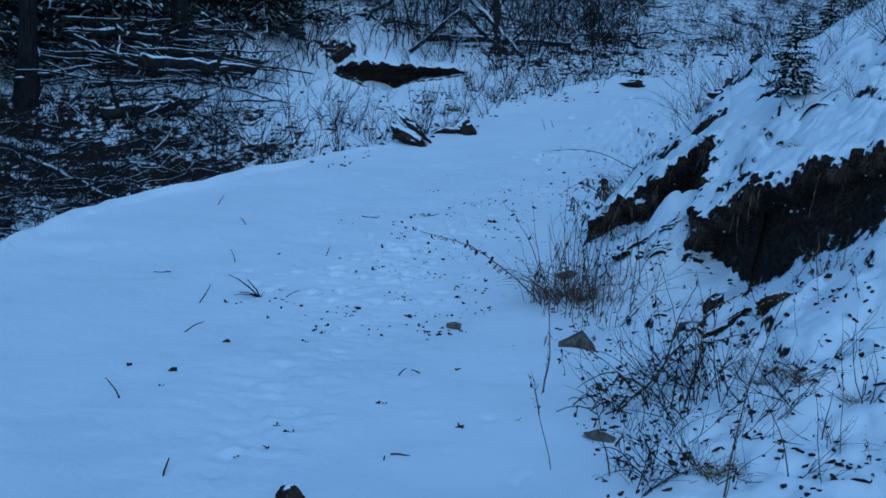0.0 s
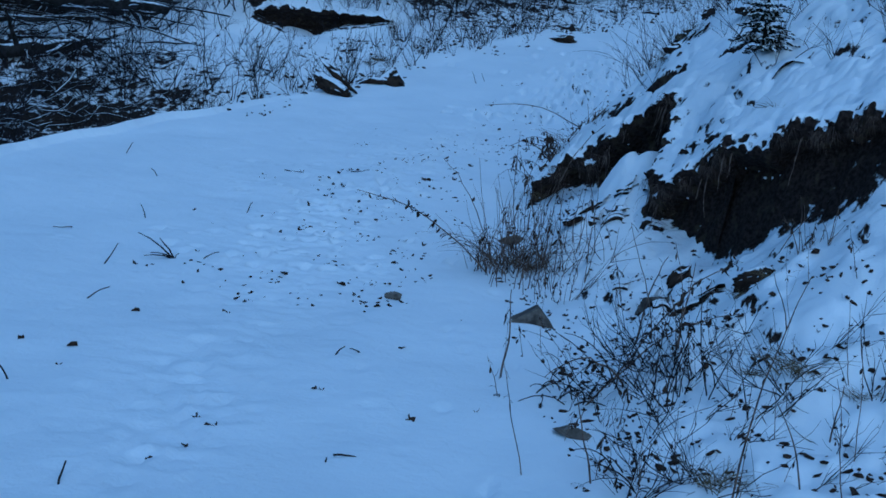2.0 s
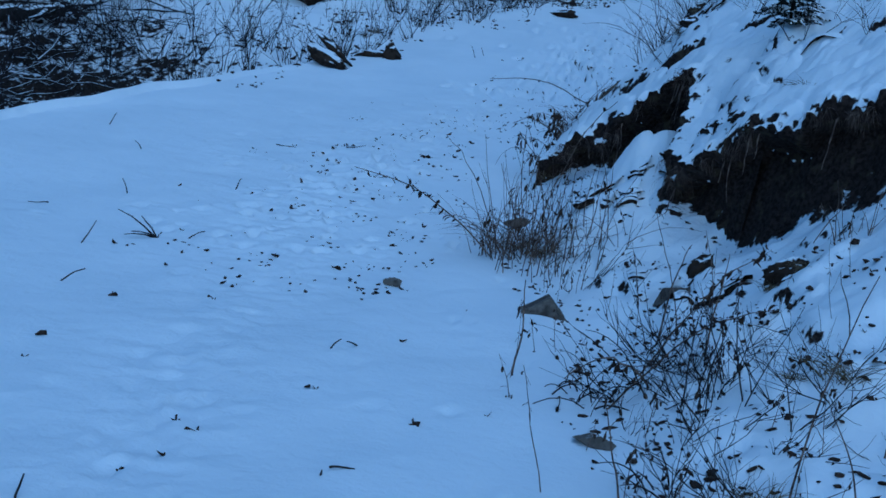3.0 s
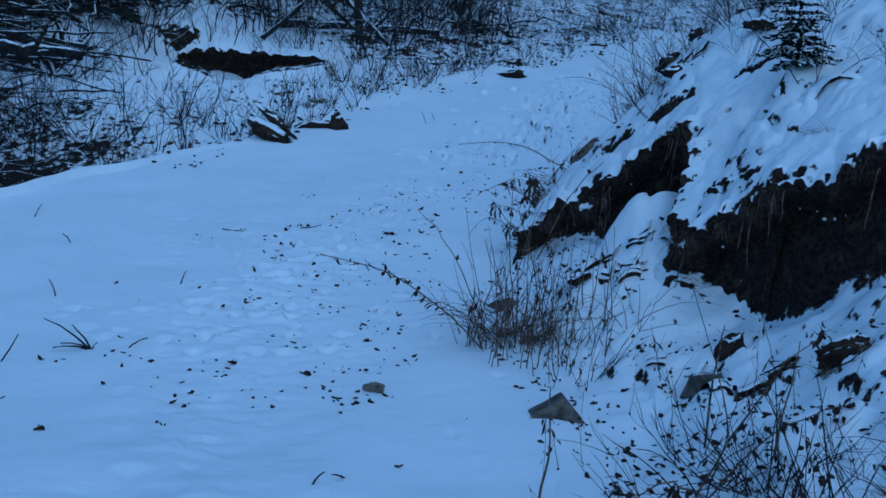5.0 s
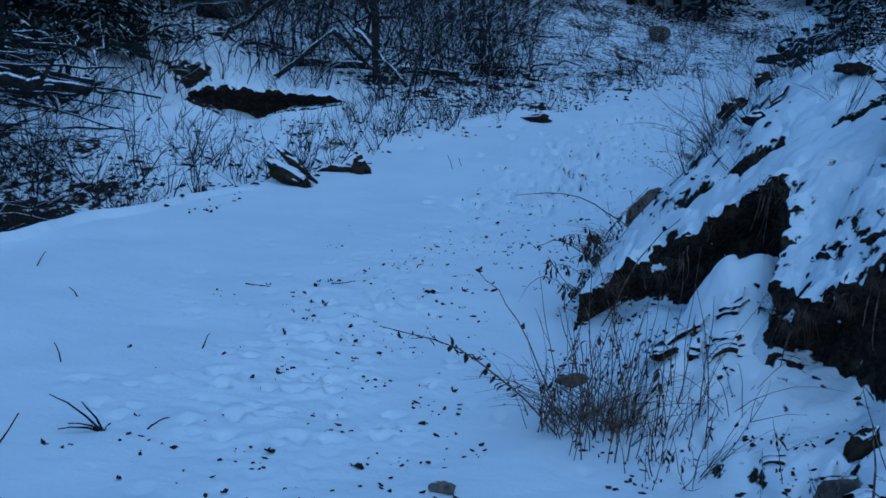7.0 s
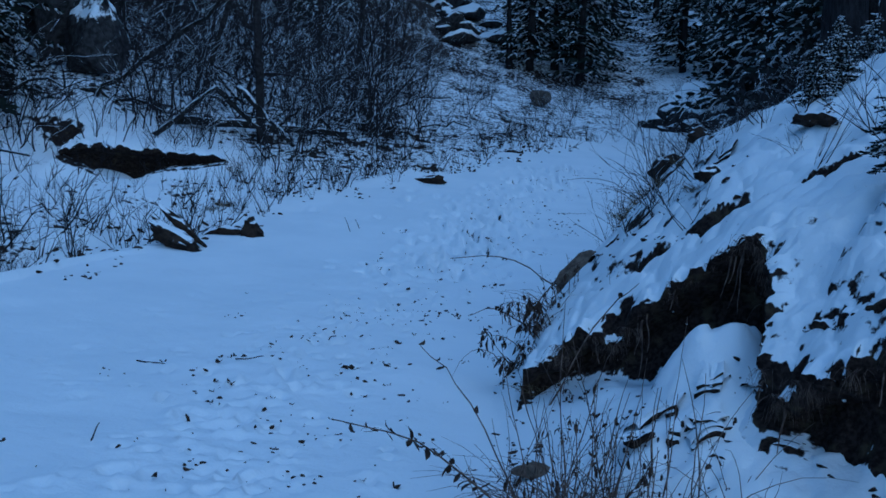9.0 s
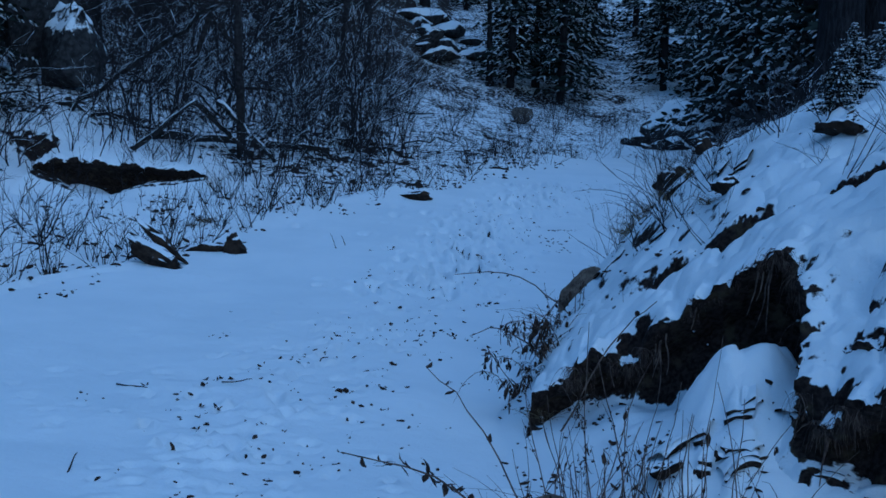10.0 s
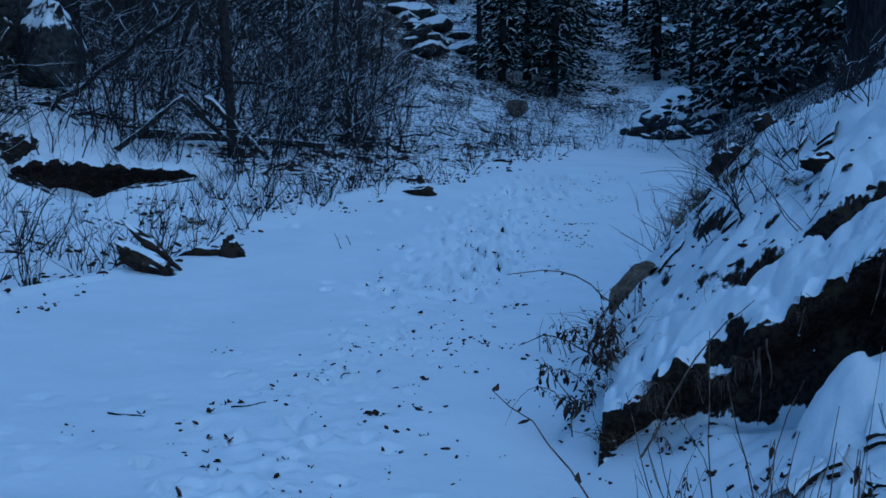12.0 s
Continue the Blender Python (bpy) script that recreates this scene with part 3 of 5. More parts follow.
def spruce(seed, height, reach, label, snow=0.5, bare=0.0, group="", rows=None, category="spruce", fine=7.0, density=4.5, puff=1.0):
    """A spruce: trunk, drooping boughs of many small needle sprays, and snow lying on them."""
    rnd = random.Random(seed)
    trunk, crown, cap = Geo(), Geo(), Geo()
    trunk.tube([(0, 0, -0.3), (0, 0, height * 0.5), (0, 0, height)], height * 0.014 + 0.015, 0.008, 7)
    rows = rows or int(height * density) + 5
    for i in range(rows):
        t = bare + (1 - bare) * (i + rnd.random() * 0.6) / rows
        z = height * (0.04 + 0.95 * t)
        long = reach * (1 - t) ** 0.8 + 0.06 * reach
        for k in range(rnd.randint(5, 7)):
            a = rnd.uniform(0, 2 * math.pi)
            length = long * rnd.uniform(0.65, 1.1)
            way = Vector((math.cos(a), math.sin(a), 0.15 + 0.3 * t))
            pts = bent(rnd, (0, 0, z), way, length, 5, 0.08, 0.09)
            trunk.tube(pts[::5] if fine < 4 else pts, 0.006 + 0.008 * length, 0.003, 3, cap=False)
            side = Vector((-math.sin(a), math.cos(a), 0))
            n = max(4, int(length * fine))
            for j in range(1, n + 1):
                u = j / n * 4.99
                q = pts[int(u)].lerp(pts[int(u) + 1], u - int(u))
                w = (0.16 * min(1, reach / 1.2) + 0.20 * length) * (1.1 - 0.6 * j / n)
                for s in (-1, 1):
                    d = (way * 0.7 + side * s + Vector((0, 0, rnd.uniform(-0.45, 0.05))))
                    crown.blade(q, d, way.cross(d), w * rnd.uniform(0.8, 1.3), w * 0.30, rnd.uniform(-0.1, 0.15))
                    if fine > 4 or s > 0:
                        crown.blade(q, d, Vector((0, 0, 1)).cross(d), w * rnd.uniform(0.7, 1.1), w * 0.34, -0.1)
                for _ in range(2):
                    if rnd.random() < snow * 0.6:
                        o = side * rnd.uniform(-.6, .6) * w
                        d = (way * rnd.uniform(0.2, 0.8) + side * rnd.uniform(-1, 1) + Vector((0, 0, -0.35))).normalized()
                        p0, run = q + o + Vector((0, 0, 0.015 - 0.25 * o.length)), w * rnd.uniform(0.3, 0.85) * puff
                        thick = (0.008 + 0.05 * w) * rnd.uniform(0.6, 1.2)
                        cap.tube([p0, p0 + d * run * 0.5 + Vector((0, 0, 0.3 * thick)), p0 + d * run + Vector((0, 0, -0.15 * run))], thick, thick * 0.35, 4, cap=False)
    top = empty("spruce_tree", Matrix(), label, category, group)
    part("trunk", trunk, M_BARK, top)
    part("crown", crown, M_NEEDLE, top)
    if cap.v:
        tagged(part("snow", cap, M_SNOW, top, "snow lying on the boughs", True), kind="stuff")
    return top


def tall_tree(x, y, r, height, seed, label, lean=(0, 0), boughs=10):
    """A furrowed trunk with dead side branches."""
    rnd = random.Random(seed)
    geo, dead = Geo(), Geo()
    sides, rings = 22, 26
    for i in range(rings + 1):
        z = -0.4 + (height + 0.4) * (i / rings) ** 1.3
        rr = r * (1 - 0.6 * i / rings) * (1 + 0.5 * math.exp(-max(z, 0) * 2.2))
        for k in range(sides):
            a = 2 * math.pi * k / sides
            f = 1 + 0.09 * math.sin(k * 2.9 + 0.6 * i) + rnd.uniform(-0.05, 0.05)
            geo.v.append(Vector((rr * f * math.cos(a) + lean[0] * z, rr * f * math.sin(a) + lean[1] * z, z)))
    for i in range(rings):
        for k in range(sides):
            q = i * sides
            geo.f.append((q + k, q + (k + 1) % sides, q + sides + (k + 1) % sides, q + sides + k))
    for _ in range(boughs):
        z = rnd.uniform(0.8, min(height, 9))
        a = rnd.uniform(0, 6.28)
        pts = bent(rnd, (lean[0] * z, lean[1] * z, z), (math.cos(a), math.sin(a), rnd.uniform(-0.5, 0.2)), rnd.uniform(0.5, 1.9), 5, 0.15, 0.06)
        dead.tube(pts, 0.022, 0.005, 4)
        for j in (2, 3, 4):
            dead.tube(bent(rnd, pts[j], (rnd.uniform(-1, 1), rnd.uniform(-1, 1), -0.3), 0.4, 3, 0.2), 0.008, 0.003, 3)
    top = empty("tree", place(x, y), label, "tree")
    part("trunk", geo, M_BARK, top, smooth=True)
    if dead.v:
        tagged(part("dead_branch", dead, M_WET_BARK, top), kind="stuff")
    return top


def stone(name, x, y, size, seed, label, material=None, sink=0.35, turn=0, detail=4, category="stone", tilt=(0, 0), lift=0.0, up=None, lumpy=0.07, cuts=()):
    """A broken stone: a lumpy, chipped solid, partly sunk in."""
    bm = bmesh.new()
    bmesh.ops.create_icosphere(bm, subdivisions=detail, radius=1)
    off = Vector((seed * 3.1, seed * 1.7, seed))
    planes = []
    rnd = random.Random(seed)
    for _ in range(10):
        planes.append((Vector((rnd.uniform(-1, 1), rnd.uniform(-1, 1), rnd.uniform(-1, 1))).normalized(), rnd.uniform(0.42, 0.8)))
    planes += [(Vector(n).normalized(), d) for n, d in cuts]
    for v in bm.verts:
        for n, d in planes:
            e = v.co.dot(n) - d
            if e > 0:
                v.co -= n * e * 0.97
        v.co *= 1 + lumpy * noise.noise(v.co * 2.3 + off) + 0.5 * lumpy * noise.noise(v.co * 7 + off)
        v.co = Vector((v.co.x * size[0] / 2, v.co.y * size[1] / 2, v.co.z * size[2] / 2))
    me = bpy.data.meshes.new(name)
    bm.to_mesh(me)
    bm.free()
    me.materials.append(material or M_STONE)
    if lumpy > 0.15:
        me.polygons.foreach_set("use_smooth", [True] * len(me.polygons))
    ob = new(name, me)
    z = (ground_at(x, y) if up is None else up) + size[2] * (0.5 - sink) + lift
    ob.matrix_basis = pose(x, y, z, tilt[0], tilt[1], turn)
    return tagged(ob, label, category)


def log(a, b, r0, r1, seed, label, name="fallen_log", material=None, group="", wander=0.05, sides=9, stubs=2, category="log"):
    """A crooked length of wood between two points, with broken stubs."""
    rnd = random.Random(seed)
    a, b = Vector(a), Vector(b)
    geo = Geo()
    n = 9
    pts = [a.lerp(b, i / n) + Vector((rnd.uniform(-1, 1), rnd.uniform(-1, 1), rnd.uniform(-1, 1))) * wander * (b - a).length * 0.25 for i in range(n + 1)]
    geo.tube([p - a for p in pts], r0, r1, sides)
    for i, v in enumerate(geo.v):
        geo.v[i] = v + Vector((noise.noise(v * 6), noise.noise(v * 6 + Vector((9, 0, 0))), noise.noise(v * 6 + Vector((0, 9, 0))))) * r0 * 0.35
    top = empty(name, Matrix.Translation(a), label, category, group)
    part("trunk", geo, material or M_WET_BARK, top, smooth=True)
    for _ in range(stubs):
        knob = Geo()
        p = pts[rnd.randint(2, n - 1)] - a
        knob.tube(bent(rnd, p, (rnd.uniform(-1, 1), rnd.uniform(-1, 1), rnd.uniform(-0.2, 1)), r0 * rnd.uniform(3, 9), 4, 0.2), r0 * 0.4, r0 * 0.12, 5)
        part("branch_stub", knob, material or M_WET_BARK, top)
    return top


def weed_stem(rnd, height, lean=0.25, leaves=8, size=0.03, r=0.004, droop=0.04, heads=True):
    """The stalk and the withered leaves or seed heads of one dead weed."""
    stalk, leaf = Geo(), Geo()
    a = rnd.uniform(0, 6.28)
    lean = lean * rnd.random() ** 0.7
    pts = bent(rnd, (0, 0, -0.03), (math.cos(a) * lean, math.sin(a) * lean, 1), height, 9, 0.13, droop * rnd.uniform(0.3, 2.2))
    r = r * rnd.uniform(0.6, 1.15)
    stalk.tube(pts, r, r * 0.35, 4)
    if rnd.random() < 0.5:
        k = rnd.randint(3, 7)
        side = (pts[k] - pts[k - 1]).normalized() + Vector((rnd.uniform(-1, 1), rnd.uniform(-1, 1), rnd.uniform(-0.2, 0.5)))
        stalk.tube(bent(rnd, pts[k], side, height * rnd.uniform(0.15, 0.4), 4, 0.2, 0.05), r * 0.6, r * 0.25, 3)
    nodes = [rnd.uniform(2, 9) for _ in range(rnd.randint(1, 4))]
    for _ in range(rnd.randint(0, leaves)):
        u = min(8.99, max(1.0, rnd.choice(nodes) + rnd.gauss(0, 0.35)))
        k = int(u)
        p = pts[k].lerp(pts[k + 1], u - k)
        b = rnd.uniform(0, 6.28)
        d = Vector((math.cos(b), math.sin(b), rnd.uniform(-1.8, 0.3)))
        s = size * rnd.uniform(0.35, 1.4) ** 1.3
        stalk.tube([p, p + d * s * 0.5], r * 0.45, r * 0.3, 3)
        if heads and rnd.random() < 0.25:
            leaf.blob(p + d * s * 0.7, s * 0.18, s * 0.22, s * 0.35, 5, 2, 0.4, rnd)
        else:
            leaf.blade(p + d * s * 0.4, d + Vector((rnd.uniform(-.3, .3), 0, -0.6)), d.cross(Vector((0.2, 0.1, 1))), s * rnd.uniform(0.8, 1.9), s * rnd.uniform(0.25, 0.55), rnd.uniform(-0.6, 0.6))
    return stalk, leaf


def weed(seed, height, label="", group="", stems=1, spread=0.0, leaves=8, size=0.03, lean=0.25, droop=0.04, material=None, name="dead_weed", r=0.004):
    """A dead weed, or a clump of them, each stem a part with its withered leaves."""
    rnd = random.Random(seed)
    top = empty(name, Matrix(), label, "weed", group)
    for _ in range(stems):
        stalk, leaf = weed_stem(rnd, height * rnd.uniform(0.3, 1.1), lean, leaves, size, r, droop)
        a, q = rnd.uniform(0, 6.28), spread * math.sqrt(rnd.random())
        s = part("stem", stalk, material or M_WEED, top)
        s.location = (math.cos(a) * q, math.sin(a) * q, 0)
        if leaf.v:
            tagged(part("withered_leaf", leaf, M_LEAF, s, "dark curled withered leaves"), kind="stuff")
    return top


def grass_tuft(seed, n, length, label, hang=False, material=None, width=0.006, group=""):
    """Dead grass blades, standing or hanging over an edge."""
    rnd = random.Random(seed)
    geo = Geo()
    for _ in range(n):
        a = rnd.uniform(0, 6.28)
        h = length * rnd.uniform(0.5, 1.1)
        base = Vector((rnd.gauss(0, 0.05), rnd.gauss(0, 0.05), 0))
        way = Vector((math.cos(a) * 0.7, math.sin(a) * 0.7, -0.1 if hang else 1.0))
        pts = bent(rnd, base, way, h, 5, 0.1, 0.55 if hang else 0.22)
        geo.tube(pts, width * 0.5, width * 0.12, 3, cap=False)
    ob = new("grass_tuft", geo.mesh("grass_tuft", material or M_STRAW))
    return tagged(ob, label, "grass", group)


# ---- stones by the road ----
stone("stone", -0.53, 5.42, (0.15, 0.10, 0.07), 2, "small brown stone lying on the snow of the road", sink=0.25)
stone("stone", 0.45, 5.08, (0.66, 0.40, 0.58), 5, "pale angular wedge of stone capped with snow at the bank foot", M_STONE, turn=6, sink=0.44, up=0.19, lumpy=0.04, cuts=(((0, -1, 0.2), 0.25), ((0.8, 0, 0.6), 0.28), ((-0.5, 0, 0.85), 0.5), ((-1, 0, -0.2), 0.5)))
stone("stone", 0.30, 5.30, (0.12, 0.10, 0.10), 8, "little dark stone beside a pale angular stone", M_ROT, sink=0.3, up=0.16)
stone("stone", 1.14, 5.50, (0.30, 0.24, 0.24), 11, "dark grey stone half buried in the snowy bank", sink=0.4, turn=20)
stone("earth_clod", 1.30, 5.72, (0.16, 0.14, 0.30), 12, "dark clod of earth and roots above a stone", M_ROT, sink=0.35, category="earth", tilt=(0, 20), lumpy=0.4)
stone("earth_clod", 1.72, 4.86, (0.32, 0.15, 0.14), 15, "dark rooty clod of earth in the bank snow", M_ROT, sink=0.45, category="earth", turn=6, tilt=(0, -22), lumpy=0.4)
stone("stone", 0.07, 7.28, (0.26, 0.17, 0.11), 18, "brown stone hidden in a clump of dead weeds", M_TAN, sink=0.25)
stone("earth_clod", 0.55, 6.98, (0.22, 0.16, 0.14), 20, "small dark clod of earth on the snowy bank", M_ROT, sink=0.35, category="earth", lumpy=0.4)
stone("stone", 0.70, 3.12, (0.20, 0.11, 0.09), 13, "flat brown stone among weeds at the bank foot", sink=0.35, turn=-20)
stone("stone", -0.53, 1.70, (0.17, 0.13, 0.11), 17, "dark rounded stone sticking out of the road snow", M_ROT, sink=0.3)
stone("stone", 0.76, 10.6, (0.52, 0.28, 0.25), 19, "tan slanting boulder beside dead weeds on the bank", M_TAN, sink=0.45, turn=10, tilt=(0, -44), up=1.5)
stone("stone", 1.0, 10.05, (0.40, 0.24, 0.20), 23, "tan stone with a snow cap on the bank", M_TAN, sink=0.4, turn=10, tilt=(0, -32), up=1.56)
stone("boulder", 7.95, 37.0, (2.7, 1.8, 1.9), 31, "big rounded boulder under thick snow at the road end", M_SNOWY_ROCK, sink=0.28, category="boulder", lumpy=0.2)
for i, (bx, by, w) in enumerate(((6.75, 36.6, 0.8), (7.3, 36.2, 0.6), (6.4, 36.1, 0.5), (7.9, 36.0, 0.7), (8.6, 36.2, 0.8), (6.9, 35.7, 0.4))):
    stone("boulder", bx, by, (w * 1.2, w, w * 0.8), 37 + i, "dark snow-capped stone at the foot of a boulder", M_SNOWY_ROCK, sink=0.3, category="boulder", turn=50 * i, lumpy=0.2)
stone("boulder", 3.76, 39.8, (0.8, 0.6, 0.7), 43, "lone grey boulder in frosty brush", M_STONE, sink=0.2, category="boulder")
stone("boulder", -6.55, 24.7, (1.7, 1.5, 2.3), 47, "dark grey boulder with snow draped over it among trees", M_SNOWY_ROCK, sink=0.2, category="boulder", lumpy=0.2, tilt=(0, 12), cuts=(((0.8, -0.1, 0.5), 0.45), ((-0.1, -1, 0.3), 0.6)))
stone("boulder", -7.6, 25.6, (2.0, 1.7, 4.0), 53, "tall leaning boulder draped in ragged snow", M_SNOWY_ROCK, sink=0.15, category="boulder", tilt=(-12, 18), lumpy=0.2)
r3 = random.Random(8)
for i in range(16):
    bx, by, w = r3.uniform(0.6, 3.2), r3.uniform(50, 57), r3.uniform(0.8, 2.0)
    stone("rock_ledge", bx, by, (w * 1.4, w, w * 0.6), 61 + i, "grey rock ledge patched with snow on the hillside", M_SNOWY_ROCK, sink=0.35, category="rock", turn=r3.uniform(0, 180), tilt=(r3.uniform(-15, 15), r3.uniform(-20, 20)), lumpy=0.25, detail=3)
for i, (bx, by, s, word) in enumerate(((-0.16, 20.75, 0.55, "dark clod under snow at the road edge"), (-1.1, 25.7, 1.0, "snow-topped mound of earth beside the road"),
                                       (-0.2, 25.4, 0.7, "snow-topped mound of earth beside the road"), (1.56, 24.8, 0.5, "dark clod of earth at the road edge"),
                                       (1.56, 11.0, 0.42, "dark clump of earth and roots on the bank"), (1.78, 10.9, 0.25, "dark clump of earth and roots on the bank"), (1.32, 8.75, 0.3, "dark stone showing through the bank snow"),
                                       (1.90, 8.5, 0.42, "dark rock jutting from the bank under a young spruce"))):
    stone("earth_clod", bx, by, (s, s * 0.7, s * (0.4 if by > 20 or by < 9 else 0.65)), 71 + i, word, M_ROT, sink=0.3 if by > 20 else 0.45, category="earth", turn=i * 40, lumpy=0.3)

# ---- rotten wood at the road edge, and the slash pile ----
g = ground_at
stone("rotten_log", -2.93, 14.20, (1.05, 0.30, 0.25), 3, "rotten snow-capped log slanting down to the road edge", M_ROT, turn=-14, category="log", tilt=(0, 30), lumpy=0.2, up=1.58, sink=0.45)
stone("rotten_log", -3.02, 14.42, (0.85, 0.18, 0.18), 14, "broken piece of rotten wood leaning on a log", M_ROT, turn=-10, category="log", tilt=(0, 36), lumpy=0.2, up=1.82, sink=0.45)
stone("rotten_log", -2.62, 15.28, (0.80, 0.30, 0.24), 9, "rotten length of wood with snow on top", M_ROT, sink=0.3, turn=8, category="log", tilt=(0, -8), lumpy=0.3, up=1.70)
stone("stump", -2.32, 15.26, (0.32, 0.28, 0.42), 22, "dark broken stump end beside the snowy road", M_ROT, sink=0.35, turn=20, category="stump", lumpy=0.3, up=1.72)
log((-6.3, 23.2, 4.1), (-3.7, 23.0, 6.2), 0.055, 0.03, 6, "long bare branch leaning over the thicket with snow", "leaning_branch", wander=0.1, sides=7, stubs=5, category="branch")
log((-4.75, 21.3, g(-4.75, 21.3)), (-3.85, 22.0, g(-3.85, 22.0) + 0.85), 0.05, 0.045, 7, "snowy bent branch arching up from the ground", "leaning_branch", sides=7, stubs=2, category="branch")
log((-3.9, 22.0, g(-3.9, 22.0) + 0.88), (-2.9, 22.3, g(-2.9, 22.3) + 0.1), 0.05, 0.03, 8, "snowy bent branch coming down to the ground", "leaning_branch", sides=7, stubs=3, category="branch")
log((-3.6, 23.0, g(-3.6, 23.0) + 0.8), (-2.5, 22.1, g(-2.5, 22.1) + 0.05), 0.06, 0.04, 9, "snowy branch propped against a leaning tree", "leaning_branch", sides=7, stubs=3, category="branch")
log((-4.6, 22.4, g(-4.6, 22.4) + 0.1), (-1.6, 23.6, g(-1.6, 23.6) + 0.15), 0.09, 0.06, 10, "fallen snowy trunk lying below a leaning tree", stubs=4)
log((-1.9, 27.2, g(-1.9, 27.2) + 0.6), (0.4, 27.6, g(0.4, 27.6) + 0.7), 0.04, 0.02, 11, "snowy dead branch lying across the brush", "leaning_branch", sides=6, stubs=4, category="branch")
log((-8.3, 12.75, g(-8.3, 12.75) + 0.25), (-6.5, 12.2, g(-6.5, 12.2) + 0.05), 0.055, 0.04, 12, "thin snowy pole lying in the brush below the road", stubs=2)
rnd = random.Random(21)
for i in range(90):
    cx, cy = rnd.uniform(-10.2, -6.3), rnd.uniform(14.6, 18.6)
    cx -= max(0, 16 - cy) * 0.8
    if cx > -7 and cy > 16.2:
        cx -= 2.2
    turn = rnd.gauss(0.55, 0.45)
    long = rnd.uniform(1.0, 3.0)
    r = rnd.choice((0.015, 0.02, 0.02, 0.025, 0.035, 0.05, 0.06, 0.09, 0.12))
    dx, dy = math.cos(turn) * long / 2, math.sin(turn) * long / 2
    za, zb = g(cx - dx, cy - dy), g(cx + dx, cy + dy)
    stack = rnd.uniform(0.02, 0.75)
    log((cx - dx, cy - dy, za + stack), (cx + dx, cy + dy, zb + stack * rnd.uniform(0.2, 1.2)), r, r * 0.6, 100 + i,
        "snowy felled log in the slash pile" if r > 0.08 else "snowy branch thrown on the slash pile", group="slash pile", stubs=3)

for i in range(56):
    cx, cy = rnd.uniform(-9.5, -5.6), rnd.uniform(9.5, 15.5)
    if cx > float(knots(LEFT, cy)) - 1.2:
        continue
    turn, long, r = rnd.gauss(0.25, 0.5), rnd.uniform(0.8, 2.4), rnd.choice((0.010, 0.012, 0.016, 0.02, 0.03))
    dx, dy = math.cos(turn) * long / 2, math.sin(turn) * long / 2
    if cx + abs(dx) > float(knots(LEFT, cy + dy)) - 0.5:
        continue
    log((cx - dx, cy - dy, g(cx - dx, cy - dy) + rnd.uniform(0.02, 0.3)), (cx + dx, cy + dy, g(cx + dx, cy + dy) + rnd.uniform(0.05, 0.45)), r, r * 0.5, 800 + i,
        "snow-lined dead branch lying below the road edge", "fallen_branch", group="fallen branches", wander=0.14, sides=6, stubs=3, category="branch")

# ---- trees ----
tall_tree(-8.3, 17.9, 0.15, 14, 1, "dark straight spruce trunk behind the slash pile", boughs=6)
tall_tree(-9.3, 14.4, 0.15, 13, 2, "dark bark-covered trunk with broken dead twigs", boughs=16)
tall_tree(-12.5, 22, 0.24, 15, 3, "dark straight trunk in the forest")
tall_tree(-7.3, 28.5, 0.34, 15, 4, "thick dark trunk behind a boulder")
tall_tree(-6.3, 30.0, 0.30, 15, 5, "thick dark trunk in the forest")
tall_tree(-9.5, 27.0, 0.30, 15, 6, "thick dark trunk in the forest")
tall_tree(5.2, 17.1, 0.31, 15, 7, "thick furrowed trunk standing above the bank", boughs=3)
tall_tree(5.85, 17.5, 0.27, 15, 8, "thick furrowed trunk standing above the bank", boughs=3)
tall_tree(7.9, 25.7, 0.16, 14, 9, "slim dark trunk on the slope above the road")
tall_tree(1.1, 58, 0.2, 16, 10, "pale slim trunk high on the far hillside", boughs=4)
tall_tree(-1.6, 52, 0.16, 16, 11, "slim trunk on the far hillside", boughs=4)
tall_tree(3.4, 47.5, 0.11, 12, 12, "slim grey trunk before the dark spruces", lean=(-0.05, 0), boughs=5)


def leaning_tree(x, y, r, height, seed, lean, label):
    rnd = random.Random(seed)
    geo, fine = Geo(), Geo()
    pts = bent(rnd, (0, 0, -0.2), (lean[0], lean[1], 1), height, 9, 0.06)
    geo.tube(pts, r, r * 0.5, 9)
    for _ in range(12):
        k = rnd.randint(2, 9)
        fork(rnd, geo, fine, pts[k], (rnd.uniform(-1, 1), rnd.uniform(-1, 1), rnd.uniform(0, 0.9)), rnd.uniform(0.8, 1.8), r * 0.3, 2)
    top = empty("bare_tree", place(x, y), label, "tree")
    part("trunk", geo, M_TWIG, top, smooth=True)
    tagged(part("twig_spray", fine, M_TWIG, top), kind="stuff")


leaning_tree(-3.1, 22.75, 0.085, 6.5, 31, (-0.02, 0), "slender bare tree rising from a tangle of branches")
leaning_tree(-1.7, 27.0, 0.07, 7, 32, (0.08, 0), "slender bare tree leaning over the brush")
leaning_tree(-2.4, 28.0, 0.05, 6, 33, (-0.1, 0), "slender bare tree in the thicket")
leaning_tree(-4.6, 25.0, 0.06, 6, 34, (0.15, 0), "slender bare tree in the thicket")
leaning_tree(-0.9, 31.0, 0.06, 6, 35, (-0.15, 0), "slender bare tree in the thicket")

